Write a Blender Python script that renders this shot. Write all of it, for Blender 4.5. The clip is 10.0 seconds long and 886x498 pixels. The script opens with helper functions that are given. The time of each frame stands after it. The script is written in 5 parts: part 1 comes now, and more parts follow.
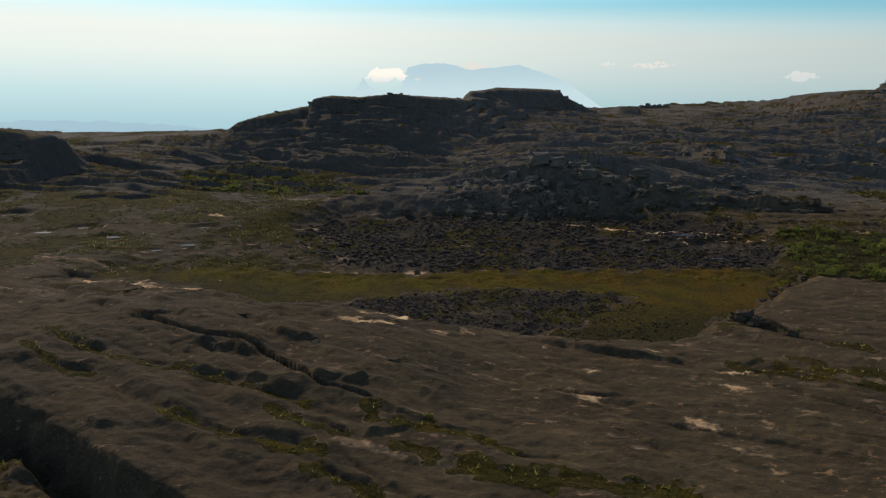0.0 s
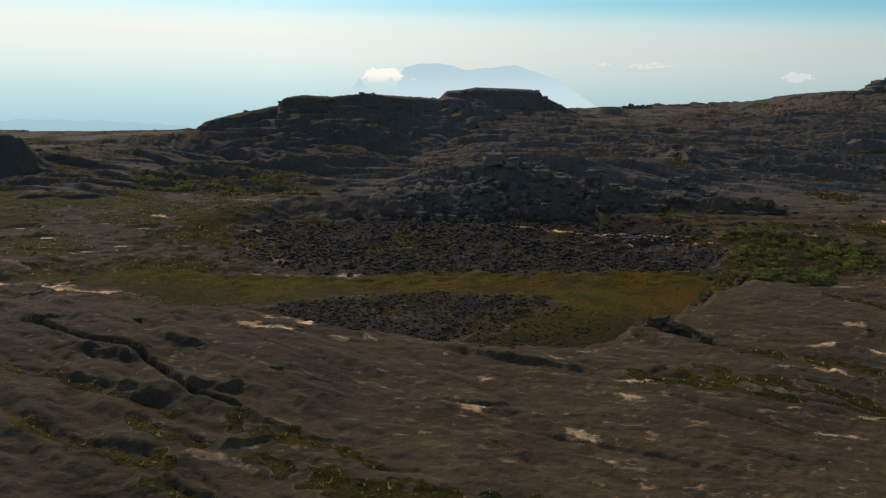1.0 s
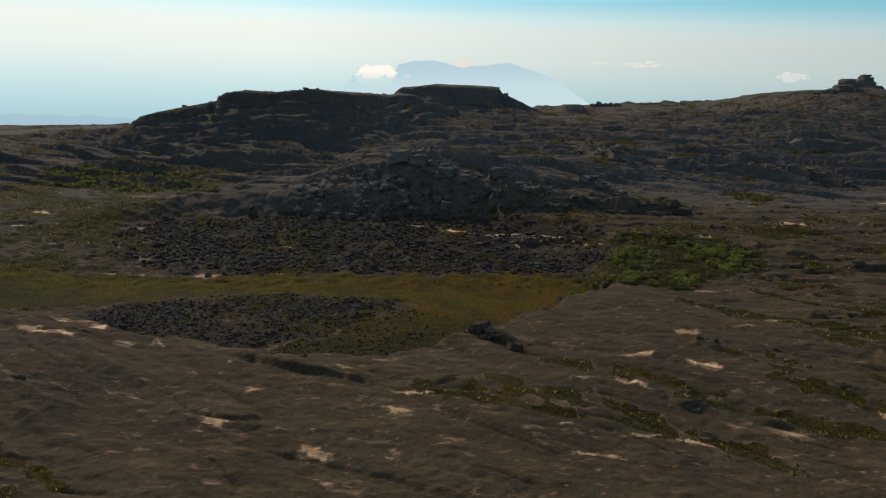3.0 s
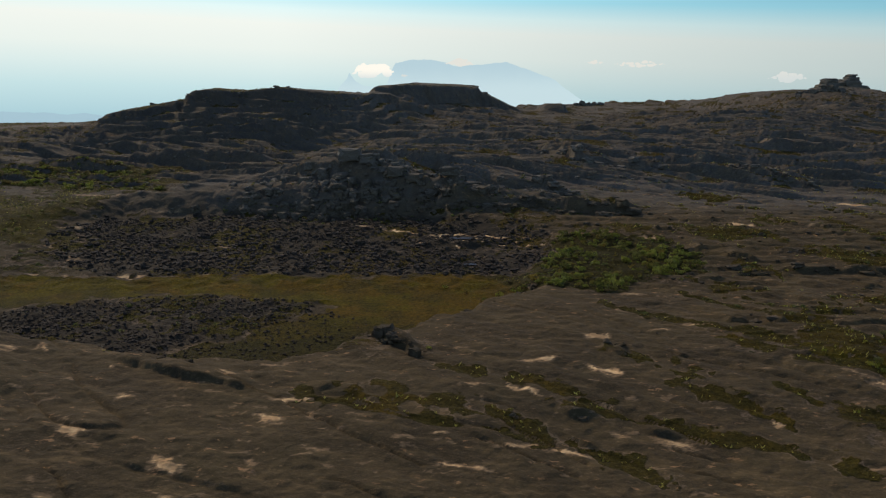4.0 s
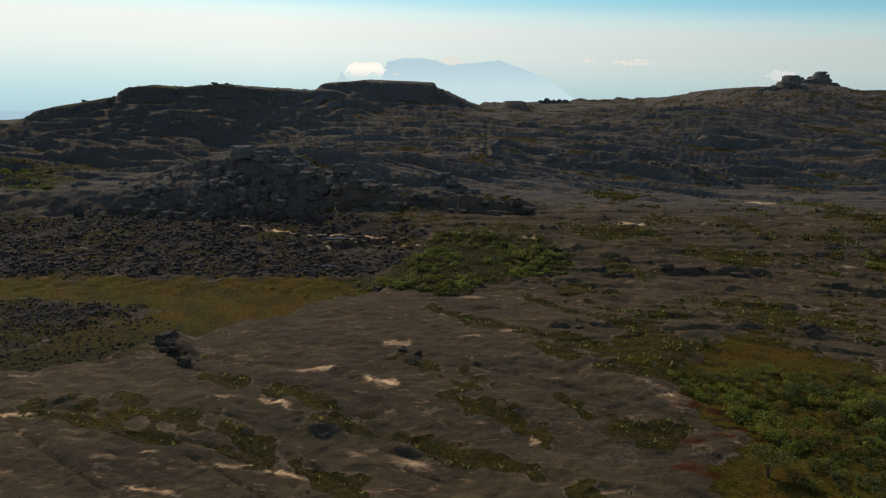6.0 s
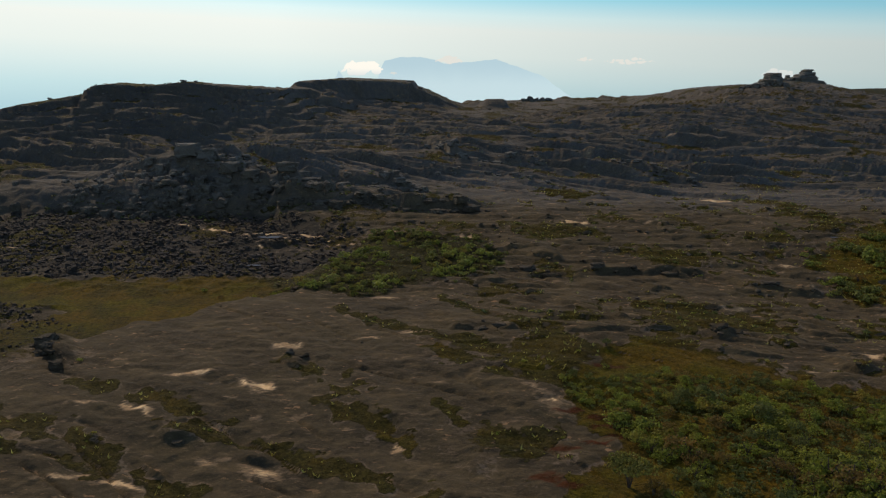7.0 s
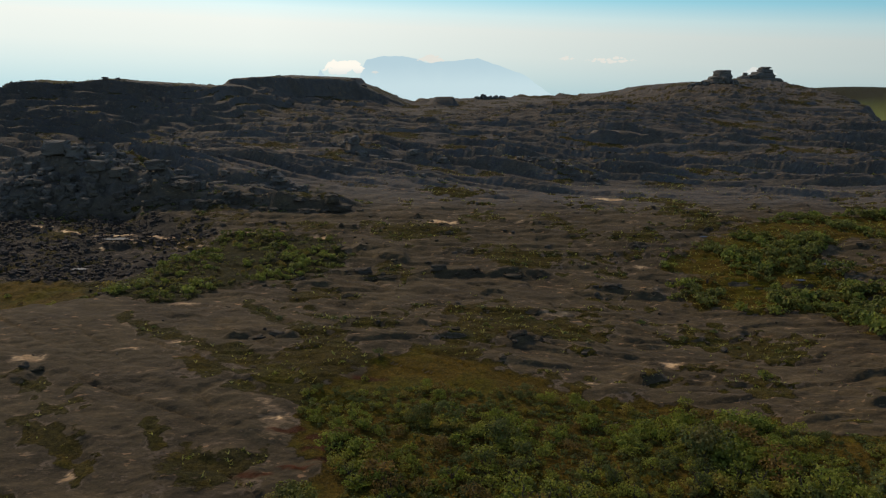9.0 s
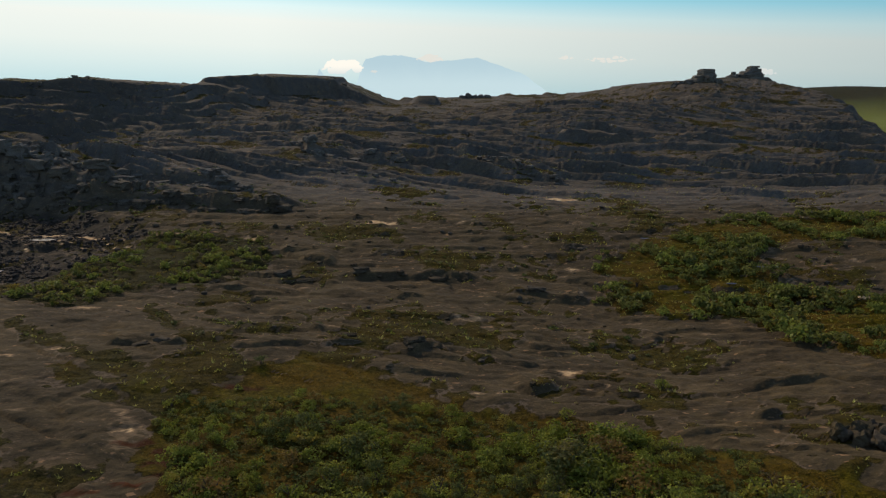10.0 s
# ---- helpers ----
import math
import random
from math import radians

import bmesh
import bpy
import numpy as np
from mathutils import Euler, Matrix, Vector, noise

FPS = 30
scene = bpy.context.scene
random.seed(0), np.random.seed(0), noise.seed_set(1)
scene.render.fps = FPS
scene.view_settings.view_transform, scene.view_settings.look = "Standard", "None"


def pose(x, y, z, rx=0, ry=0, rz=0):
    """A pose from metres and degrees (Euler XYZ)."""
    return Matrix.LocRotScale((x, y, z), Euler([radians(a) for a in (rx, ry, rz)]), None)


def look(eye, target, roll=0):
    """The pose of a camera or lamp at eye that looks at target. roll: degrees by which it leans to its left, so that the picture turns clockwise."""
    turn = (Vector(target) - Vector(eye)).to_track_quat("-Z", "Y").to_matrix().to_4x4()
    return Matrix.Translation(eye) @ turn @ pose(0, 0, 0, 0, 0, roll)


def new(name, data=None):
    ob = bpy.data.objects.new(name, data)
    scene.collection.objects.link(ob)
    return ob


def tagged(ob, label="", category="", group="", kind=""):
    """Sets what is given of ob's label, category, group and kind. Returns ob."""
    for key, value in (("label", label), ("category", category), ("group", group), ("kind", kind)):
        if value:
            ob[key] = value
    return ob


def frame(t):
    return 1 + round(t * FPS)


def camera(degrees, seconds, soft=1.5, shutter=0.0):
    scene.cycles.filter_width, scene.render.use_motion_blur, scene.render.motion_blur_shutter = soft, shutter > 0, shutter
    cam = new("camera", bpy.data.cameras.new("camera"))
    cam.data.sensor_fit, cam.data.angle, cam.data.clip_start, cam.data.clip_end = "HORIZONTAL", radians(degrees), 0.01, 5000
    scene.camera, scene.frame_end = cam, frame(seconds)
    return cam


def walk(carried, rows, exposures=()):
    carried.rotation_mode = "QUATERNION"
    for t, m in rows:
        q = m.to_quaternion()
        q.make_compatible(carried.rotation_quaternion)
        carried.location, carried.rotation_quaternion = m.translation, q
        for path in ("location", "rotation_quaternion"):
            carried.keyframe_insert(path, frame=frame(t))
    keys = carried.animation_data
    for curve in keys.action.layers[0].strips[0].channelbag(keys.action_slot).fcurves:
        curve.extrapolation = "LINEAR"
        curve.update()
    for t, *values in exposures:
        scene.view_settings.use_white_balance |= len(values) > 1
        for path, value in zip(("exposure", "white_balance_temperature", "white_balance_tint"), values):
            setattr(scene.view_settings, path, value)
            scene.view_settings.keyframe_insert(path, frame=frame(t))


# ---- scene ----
import functools

cam = camera(60.1, 10.0, soft=1.25)
METRES, EYE, TILT, LEAN, TURN = 160.0, 45.0, -13.2, 0.0, 0.0
ROWS = [
    (0.0, 0.0, 0.0, 0.0, -0.0, -0.27, 0.39),
    (0.5, 0.0478, 0.011, 0.0011, -0.07, -0.27, 0.29),
    (1.0, 0.0961, 0.0219, 0.0024, -0.13, -0.26, 0.26),
    (1.5, 0.1442, 0.0324, 0.0034, -0.2, -0.25, 0.18),
    (2.0, 0.1929, 0.043, 0.0038, -0.25, -0.29, 0.09),
    (2.5, 0.2413, 0.054, 0.0046, -0.24, -0.37, -0.01),
    (4.0, 0.3848, 0.087, 0.0081, -0.35, -0.5, -0.23),
    (4.5, 0.434, 0.0979, 0.0093, -0.42, -0.51, -0.24),
    (5.0, 0.4832, 0.1091, 0.0103, -0.44, -0.54, -0.24),
    (5.5, 0.5323, 0.1205, 0.0108, -0.48, -0.56, -0.2),
    (7.0, 0.6802, 0.1557, 0.011, -0.52, -0.66, -0.1),
    (7.5, 0.7299, 0.1679, 0.011, -0.54, -0.69, -0.06),
    (8.0, 0.7791, 0.1801, 0.0115, -1.11, -0.76, 0.1),
    (8.5, 0.8277, 0.1926, 0.0124, -1.48, -0.75, 0.17),
    (9.0, 0.8761, 0.2053, 0.0132, -1.43, -0.71, 0.14),
    (9.5, 0.9246, 0.2179, 0.0146, -1.39, -0.73, 0.12),
    (10.0, 0.9727, 0.2308, 0.0158, -1.31, -0.75, 0.08),
]
walk(cam, [(t, pose(0, 0, EYE, TILT, LEAN, TURN) @ pose(METRES * x, METRES * y, METRES * z, 90 + pitch, roll, yaw)) for t, x, y, z, yaw, pitch, roll in ROWS])

# ---- sky and sun ----
SUN_AZ, SUN_EL = -30.0, 33.0        # degrees from +y towards +x, and above the horizon
world = bpy.data.worlds.new("sky")
scene.world = world
world.use_nodes = True
wn, wl = world.node_tree.nodes, world.node_tree.links
wn.clear()


def wnode(kind, **sets):
    n = wn.new(kind)
    for k, v in sets.items():
        n.inputs[k].default_value = v
    return n


w_out = wn.new("ShaderNodeOutputWorld")
w_bg = wnode("ShaderNodeBackground", Strength=1.0)
w_sky = wn.new("ShaderNodeTexSky")
w_sky.sky_type, w_sky.sun_disc = "NISHITA", False
w_sky.sun_elevation, w_sky.sun_rotation = radians(SUN_EL), radians(SUN_AZ)
w_sky.altitude, w_sky.dust_density = 2600, 1.5
w_dim = wn.new("ShaderNodeVectorMath")
w_dim.operation = "SCALE"
w_dim.inputs["Scale"].default_value = 0.22
wl.new(w_sky.outputs[0], w_dim.inputs[0])
w_co = wn.new("ShaderNodeTexCoord")
w_sep = wn.new("ShaderNodeSeparateXYZ")
wl.new(w_co.outputs["Generated"], w_sep.inputs[0])
# the mist layer over the lowlands: a gradient of height over the horizon
w_map = wn.new("ShaderNodeMapRange")
w_map.inputs[1].default_value, w_map.inputs[2].default_value = -0.12, 0.10
w_slant = wn.new("ShaderNodeMath")
w_slant.operation = "MULTIPLY_ADD"
w_slant.inputs[1].default_value = 0.036
wl.new(w_sep.outputs["X"], w_slant.inputs[0])
wl.new(w_sep.outputs["Z"], w_slant.inputs[2])
wl.new(w_slant.outputs[0], w_map.inputs[0])
w_ramp = wn.new("ShaderNodeValToRGB")
cr = w_ramp.color_ramp
MIST = ((0.0, (0.38, 0.56, 0.64)), (0.20, (0.41, 0.60, 0.67)), (0.36, (0.55, 0.72, 0.75)), (0.48, (0.70, 0.80, 0.79)), (0.58, (0.81, 0.85, 0.81)),
        (0.72, (0.87, 0.88, 0.83)), (0.80, (0.76, 0.90, 0.90)), (0.90, (0.43, 0.78, 0.90)), (1.0, (0.32, 0.68, 0.88)))
while len(cr.elements) < len(MIST):
    cr.elements.new(0.5)
for el, (p, c) in zip(cr.elements, MIST):
    el.position, el.color = p, (c[0] * 1.03, c[1] * 1.06, c[2] * 1.05, 1)
wl.new(w_map.outputs[0], w_ramp.inputs[0])
# the mist is brightest towards the sun
w_side = wn.new("ShaderNodeMapRange")
w_side.inputs[1].default_value, w_side.inputs[2].default_value = -0.2, 0.65
wl.new(w_sep.outputs["X"], w_side.inputs[0])
w_tint = wn.new("ShaderNodeMix")
w_tint.data_type, w_tint.blend_type = "RGBA", "MULTIPLY"
w_tint.inputs[7].default_value = (0.535, 0.60, 0.635, 1)
wl.new(w_side.outputs[0], w_tint.inputs[0])
wl.new(w_ramp.outputs[0], w_tint.inputs[6])
w_fac = wn.new("ShaderNodeMapRange")
w_fac.inputs[1].default_value, w_fac.inputs[2].default_value = 0.07, 0.22
wl.new(w_sep.outputs["Z"], w_fac.inputs[0])
w_mix = wn.new("ShaderNodeMix")
w_mix.data_type = "RGBA"
wl.new(w_fac.outputs[0], w_mix.inputs[0])
wl.new(w_tint.outputs[2], w_mix.inputs[6])
wl.new(w_dim.outputs[0], w_mix.inputs[7])
wl.new(w_mix.outputs[2], w_bg.inputs["Color"])
wl.new(w_bg.outputs[0], w_out.inputs[0])

sun_data = bpy.data.lights.new("sun", "SUN")
sun_data.energy, sun_data.angle, sun_data.color = 3.35, radians(0.6), (1.0, 0.82, 0.58)
sun = new("sun", sun_data)
s_az, s_el = radians(SUN_AZ), radians(SUN_EL)
to_sun = Vector((math.sin(s_az) * math.cos(s_el), math.cos(s_az) * math.cos(s_el), math.sin(s_el)))
sun.matrix_world = look(to_sun * 300, (0, 0, 0))


# ---- noise and shape helpers ----
@functools.lru_cache(None)
def noise_table(seed):
    rng = np.random.RandomState(seed)
    perm = rng.permutation(256)
    ang = rng.rand(256) * 2 * np.pi
    return np.concatenate([perm, perm]), np.cos(ang), np.sin(ang)


def perlin(x, y, seed=0):
    """Gradient noise in about -1..1."""
    perm, gx, gy = noise_table(seed)
    xi, yi = np.floor(x).astype(np.int64), np.floor(y).astype(np.int64)
    xf, yf = x - xi, y - yi
    xi &= 255
    yi &= 255
    u, v = xf * xf * xf * (xf * (xf * 6 - 15) + 10), yf * yf * yf * (yf * (yf * 6 - 15) + 10)

    def corner(i, j, a, b):
        h = perm[perm[(xi + i) & 255] + ((yi + j) & 255)]
        return gx[h] * a + gy[h] * b
    n00, n10 = corner(0, 0, xf, yf), corner(1, 0, xf - 1, yf)
    n01, n11 = corner(0, 1, xf, yf - 1), corner(1, 1, xf - 1, yf - 1)
    return 1.5 * ((n00 + u * (n10 - n00)) * (1 - v) + (n01 + u * (n11 - n01)) * v)


def fbm(x, y, size, octaves=3, seed=0, gain=0.5):
    out, amp, f = 0, 1.0, 1.0 / size
    for k in range(octaves):
        out = out + amp * perlin(x * f, y * f, seed + 17 * k)
        amp, f = amp * gain, f * 2.03
    return out


def sstep(a, b, v):
    q = np.clip((v - a) / (b - a), 0, 1)
    return q * q * (3 - 2 * q)


def bump2(x, y, cx, cy, rx, ry, turn=0.0):
    c, s = math.cos(radians(turn)), math.sin(radians(turn))
    dx, dy = x - cx, y - cy
    return np.exp(-((dx * c + dy * s) / rx) ** 2 - ((dy * c - dx * s) / ry) ** 2)


def line_dist(x, y, pts, reach):
    """Distance to a polyline, and the share of its length; far points get 1e3."""
    px, py = [p[0] for p in pts], [p[1] for p in pts]
    d, along = np.full(x.shape, 1e3), np.zeros(x.shape)
    near = (x > min(px) - reach) & (x < max(px) + reach) & (y > min(py) - reach) & (y < max(py) + reach)
    if not near.any():
        return d, along
    xs, ys = x[near], y[near]
    best, al = np.full(xs.shape, 1e3), np.zeros(xs.shape)
    n = len(pts) - 1
    for i in range(n):
        ax, ay = pts[i]
        ex, ey = pts[i + 1][0] - ax, pts[i + 1][1] - ay
        q = np.clip(((xs - ax) * ex + (ys - ay) * ey) / (ex * ex + ey * ey), 0, 1)
        dd = np.hypot(xs - ax - q * ex, ys - ay - q * ey)
        al = np.where(dd < best, (i + q) / n, al)
        best = np.minimum(best, dd)
    d[near], along[near] = best, al
    return d, along


def area_dist(x, y, pts, reach=12.0):
    """Signed distance to a closed outline, positive inside."""
    d, _ = line_dist(x, y, list(pts) + [pts[0]], reach)
    inside = np.zeros(x.shape, bool)
    n = len(pts)
    for i in range(n):
        (ax, ay), (bx, by) = pts[i], pts[(i + 1) % n]
        if ay == by:
            continue
        cross = ((ay > y) != (by > y)) & (x < (bx - ax) * (y - ay) / (by - ay) + ax)
        inside ^= cross
    return np.where(inside, d, -d)


# ---- the plan of the plateau, in metres ----
BASIN = ((-80, 160), (-59, 148), (-37, 139), (-23, 135), (0, 128), (20, 122), (38, 122), (49, 131), (57, 135), (66, 150), (74, 160), (80, 164), (80, 176), (88, 200), (60, 232), (12, 240), (-30, 236), (-60, 208), (-74, 176))
MEADOW = ((-66, 167), (-46, 177), (-19, 177), (2, 177), (24, 179.5), (49, 179), (72, 181), (78, 165), (65, 151), (54, 142), (48, 130), (38, 121), (12, 122), (6, 127), (18, 134), (31, 144), (40, 157), (15, 164), (-5.6, 161), (-20, 157.5), (-42, 156))
RUBBLE_FAR = ((-45, 210), (-36, 234), (-1, 243), (39, 240), (62, 236), (88, 224), (93, 200), (80, 179), (58, 178), (29, 178.5), (-11, 176.7), (-32, 188.5))
RUBBLE_NEAR = ((-34, 140), (-18, 158.5), (-3, 162.5), (15, 165.5), (40, 161), (31, 145), (20, 136), (8, 127), (-6, 128), (-18, 133))
RUBBLE_FRINGE = ((8, 158), (40, 158), (50, 148), (46, 132), (34, 124), (18, 123), (4, 128))
THICKET = ((131, 72), (134, 90), (132, 101), (131, 110), (127, 114), (125.5, 120.5), (137, 121), (142, 123.5), (152, 122), (162, 119), (171, 115.5), (181, 112.5), (186, 107.5), (192, 99.5), (200, 86), (205, 72))
FEN = ((121, 70), (121, 90), (123, 94.5), (130, 103), (125.3, 108.5), (126, 116), (126.5, 120), (132, 127), (135, 132), (141, 133.5), (147, 130), (156, 125.5), (163, 120), (173, 118), (190, 106), (210, 88), (215, 70))
GROVE_MID = ((76.5, 168), (90, 193), (92, 208), (104, 211), (119, 205), (127, 193.5), (120, 178.5), (103, 165.7), (95.5, 157))
GROVE_LEFT = ((-117, 330), (-94, 330), (-57, 315), (-38, 279), (-25, 252), (-43, 258), (-67, 262), (-90, 273))
GROVE_EAST = ((189, 188), (199.5, 197), (213, 208.5), (229.5, 221), (266, 225), (320, 228), (320, 205), (255, 198), (236, 198), (223, 188), (225, 174), (235, 163), (262, 152), (300, 150), (300, 128), (240, 130), (217, 133), (213, 143), (208, 157), (193, 161), (186, 169), (195, 180))
GROOVES_WEST = (  # course, half width, depth, share of plants in it
    (((-50.5, 119.4), (-42.6, 113.3), (-38.4, 110.9), (-32.7, 108.8), (-27.7, 105.6), (-22.5, 100.5), (-17.7, 95.3), (-15.0, 92.4), (-11.3, 91.1), (-8.9, 89.3)), 0.5, 1.4, 0.5),
    (((-9.6, 88.6), (-5.9, 86.5), (-3.2, 85.3), (-0.1, 84.6)), 1.5, 0.7, 1.0),
    (((-1.1, 84.6), (2.3, 84.0), (4.9, 81.9), (8.3, 80.0)), 1.0, 0.4, 1.0),
    (((-63.9, 116.0), (-55.5, 108.7), (-47.0, 102.5), (-40.8, 100.5), (-35.5, 99.1), (-29.2, 95.7), (-23.2, 92.5), (-17.6, 89.8)), 0.9, 0.6, 0.9),
)
GROOVES_FORE = (  # course, half width, depth, share of plants in it
    (((-22.2, 88.3), (-18.0, 84.6), (-14.4, 83.3), (-11.9, 81.9)), 1.0, 0.6, 1.0),
    (((-35.0, 87.7), (-30.3, 84.8), (-25.7, 82.6), (-20.4, 79.9), (-14.6, 78.1)), 1.5, 0.6, 1.0),
    (((-14.5, 74.6), (-12.4, 73.6), (-9.9, 72.8), (-7.8, 71.8)), 1.4, 0.5, 1.0),
    (((-62.9, 108.2), (-58.1, 103.7), (-53.2, 100.0), (-47.8, 97.6)), 1.0, 0.7, 0.9),
    (((-4.9, 80.0), (-1.7, 78.5), (3.9, 75.9), (8.7, 74.3), (13.6, 74.2), (18.9, 73.5), (24.1, 72.7)), 2.0, 0.5, 1.0),
    (((9.6, 101.2), (13.4, 97.0), (16.2, 94.9), (20.2, 92.4), (22.6, 89.8), (26.6, 88.5), (30.4, 87.1), (35.5, 85.6), (41.0, 83.8), (45.8, 81.3), (49.7, 78.8)), 0.3, 0.27, 0.25),
    (((45.2, 107.3), (51.2, 105.5), (55.7, 102.9), (61.3, 101.1)), 1.2, 0.5, 0.9),
)
GROOVES_EAST = (  # course, half width, depth, share of plants in it
    (((44.9, 107.5), (50.9, 106.4), (54.6, 107.4)), 2.8, 0.5, 1.0),
    (((57.2, 106.6), (62.4, 105.2), (66.8, 103.2), (71.1, 100.7), (75.2, 98.0), (79.1, 96.5), (82.2, 93.3), (86.1, 89.6)), 2.1, 0.6, 1.0),
    (((44.9, 105.2), (50.1, 104.1), (57.2, 100.2), (63.3, 99.6), (68.7, 98.4), (72.0, 97.4)), 0.6, 0.5, 0.8),
    (((62.2, 116.6), (67.1, 114.8), (71.0, 114.5), (75.6, 111.8), (79.3, 109.5)), 1.9, 0.5, 1.0),
    (((76.4, 106.4), (82.8, 105.5), (86.3, 104.6), (90.2, 102.7), (94.1, 100.8), (98.8, 98.0), (103.4, 95.8), (107.0, 93.1), (110.1, 90.0)), 1.9, 0.6, 1.0),
    (((87.9, 123.3), (92.7, 121.8), (95.8, 120.1), (98.2, 115.6)), 1.9, 0.5, 1.0),
)
GROOVES_FEN = (  # course, half width, depth, share of plants in it
    (((95.3, 112.5), (99.9, 109.0), (102.8, 106.2), (105.5, 102.8)), 1.8, 0.5, 1.0),
    (((109.3, 111.1), (113.8, 106.8), (117.2, 104.4), (120.9, 103.4)), 1.2, 0.4, 0.9),
    (((110.6, 157.8), (116.2, 150.4), (121.4, 141.3), (125.4, 133.9)), 2.0, 0.5, 0.9),
    (((107.5, 131.6), (111.6, 127.0), (115.9, 124.5), (120.4, 120.6), (125.5, 119.1)), 2.2, 0.5, 1.0),
    (((93.4, 148.5), (100.7, 142.0), (108.3, 135.9), (114.3, 132.2), (120.0, 126.4), (124.1, 122.5)), 2.3, 0.5, 1.0),
    (((125.6, 140.0), (130.9, 131.2), (134.0, 128.3)), 1.8, 0.4, 0.9),
    (((121.2, 152.9), (128.3, 145.8), (134.5, 143.9)), 2.0, 0.4, 0.9),
)
GROOVES = GROOVES_WEST + GROOVES_FORE + GROOVES_EAST + GROOVES_FEN
LEDGES_LONG = (  # course of the foot, height, length of the back slope
    (((59.7, 240.6), (77.1, 240.1), (94.0, 237.8), (109.3, 234.4), (121.2, 232.7)), 4.4, 20),
    (((66.0, 259.8), (76.0, 260.0), (88.0, 257.1), (101.3, 252.2)), 3.4, 16),
    (((43.9, 249.6), (55.0, 247.5), (69.4, 249.0)), 3.0, 14),
    (((93.2, 255.5), (97.9, 251.8), (104.7, 253.3)), 1.8, 14),
    (((104, 336), (114.2, 308.0), (128.1, 307), (150.3, 302.8)), 4.2, 30),
    (((102.3, 275.0), (124.4, 281.7), (135.4, 278.1), (151.1, 272.0)), 1.6, 16),
    (((167.5, 312.2), (185.9, 303.4), (202.1, 289.2)), 3.2, 30),
)
LEDGES_HILL = (  # course of the foot, height, length of the back slope
    (((214.5, 374.6), (228.3, 369.9), (245.1, 366.3)), 3.2, 32),
    (((133.4, 372), (170.4, 386), (207.7, 378)), 2.6, 26),
    (((-92, 372), (-60, 366), (-26, 350), (-5, 339)), 3.6, 22),
    (((-70.2, 337.6), (-42.0, 321.7), (-20.1, 315.5), (-1.0, 308.2)), 3.0, 22),
    (((124.4, 196.0), (130.5, 191.6), (137.0, 188.2)), 1.3, 14),
    (((140.3, 180.9), (153.1, 179.8), (165.5, 179.9)), 1.2, 12),
    (((169.1, 174.3), (177.6, 170.0), (185.3, 168.3)), 1.2, 12),
)
LEDGES_SHORT = (  # course of the foot, height, length of the back slope
    (((49.0, 131.6), (51.5, 130.2), (54.5, 126.0), (58.6, 121.2)), 2.6, 9),
    (((-37.8, 107.4), (-31.0, 105.9), (-24.2, 101.7)), 1.3, 7),
    (((-38.2, 98.4), (-29.5, 97.0), (-20.2, 92.6)), 1.3, 8),
    (((-27.0, 111.0), (-22.5, 108.2), (-17.9, 108.2)), 1.2, 6),
    (((-23.0, 92.6), (-20.6, 91.8), (-17.5, 90.9)), 1.2, 6),
    (((-17.8, 95.0), (-15.3, 93.6), (-12.8, 94.6)), 1.3, 6),
    (((-14.0, 93.2), (-11.9, 93.8), (-9.9, 95.5)), 1.3, 6),
    (((-9.6, 80.5), (-6.7, 82.3), (-3.8, 83.6)), 1.0, 6),
    (((-24.5, 83.2), (-20.0, 81.0), (-15.9, 79.9)), 0.8, 6),
    (((-43.8, 84.6), (-40.4, 82.1), (-38.0, 81.8)), 0.8, 5),
    (((-51.6, 118.0), (-47.3, 116.4), (-44.1, 119.3)), 1.4, 6),
    (((14.5, 116.8), (18.0, 115.2), (23.3, 112.4), (28.0, 109.7), (32.9, 108.7), (38.0, 106.8)), 1.5, 9),
    (((86.4, 124.7), (88.3, 122.5), (90.7, 122.0)), 1.3, 6),
    (((77.2, 103.6), (79.6, 103.5), (82.6, 103.5)), 1.1, 6),
    (((111.0, 138.2), (112.9, 138.2), (114.9, 138.0)), 1.3, 6),
)
LEDGES_EAST = (  # course of the foot, height, length of the back slope
    (((138.4, 144.0), (139.5, 143.7), (140.4, 142.9)), 1.1, 4),
    (((87.3, 100.3), (89.5, 99.7), (91.9, 99.0)), 0.8, 5),
    (((116.7, 169.5), (119.4, 169.2), (122.7, 170.5)), 1.1, 8),
    (((141.9, 139.3), (144.6, 138.4), (147.1, 139.6)), 1.2, 6),
    (((152.5, 138.1), (154.6, 137.8), (157.2, 140.3)), 1.4, 6),
    (((167.2, 127.2), (169.5, 125.1), (172.9, 127.0)), 1.1, 9),
    (((118.1, 136.3), (120.1, 137.1), (121.9, 139.6)), 1.0, 5),
    (((124.3, 176.5), (131.6, 177.2), (139.4, 174.5)), 0.8, 9),
    (((192.5, 115.2), (194.5, 115.3), (196.8, 116.2)), 0.9, 6),
    (((199.9, 107.7), (201.4, 107.1), (202.7, 106.7)), 0.9, 9),
)
LEDGES = LEDGES_LONG + LEDGES_HILL + LEDGES_SHORT + LEDGES_EAST
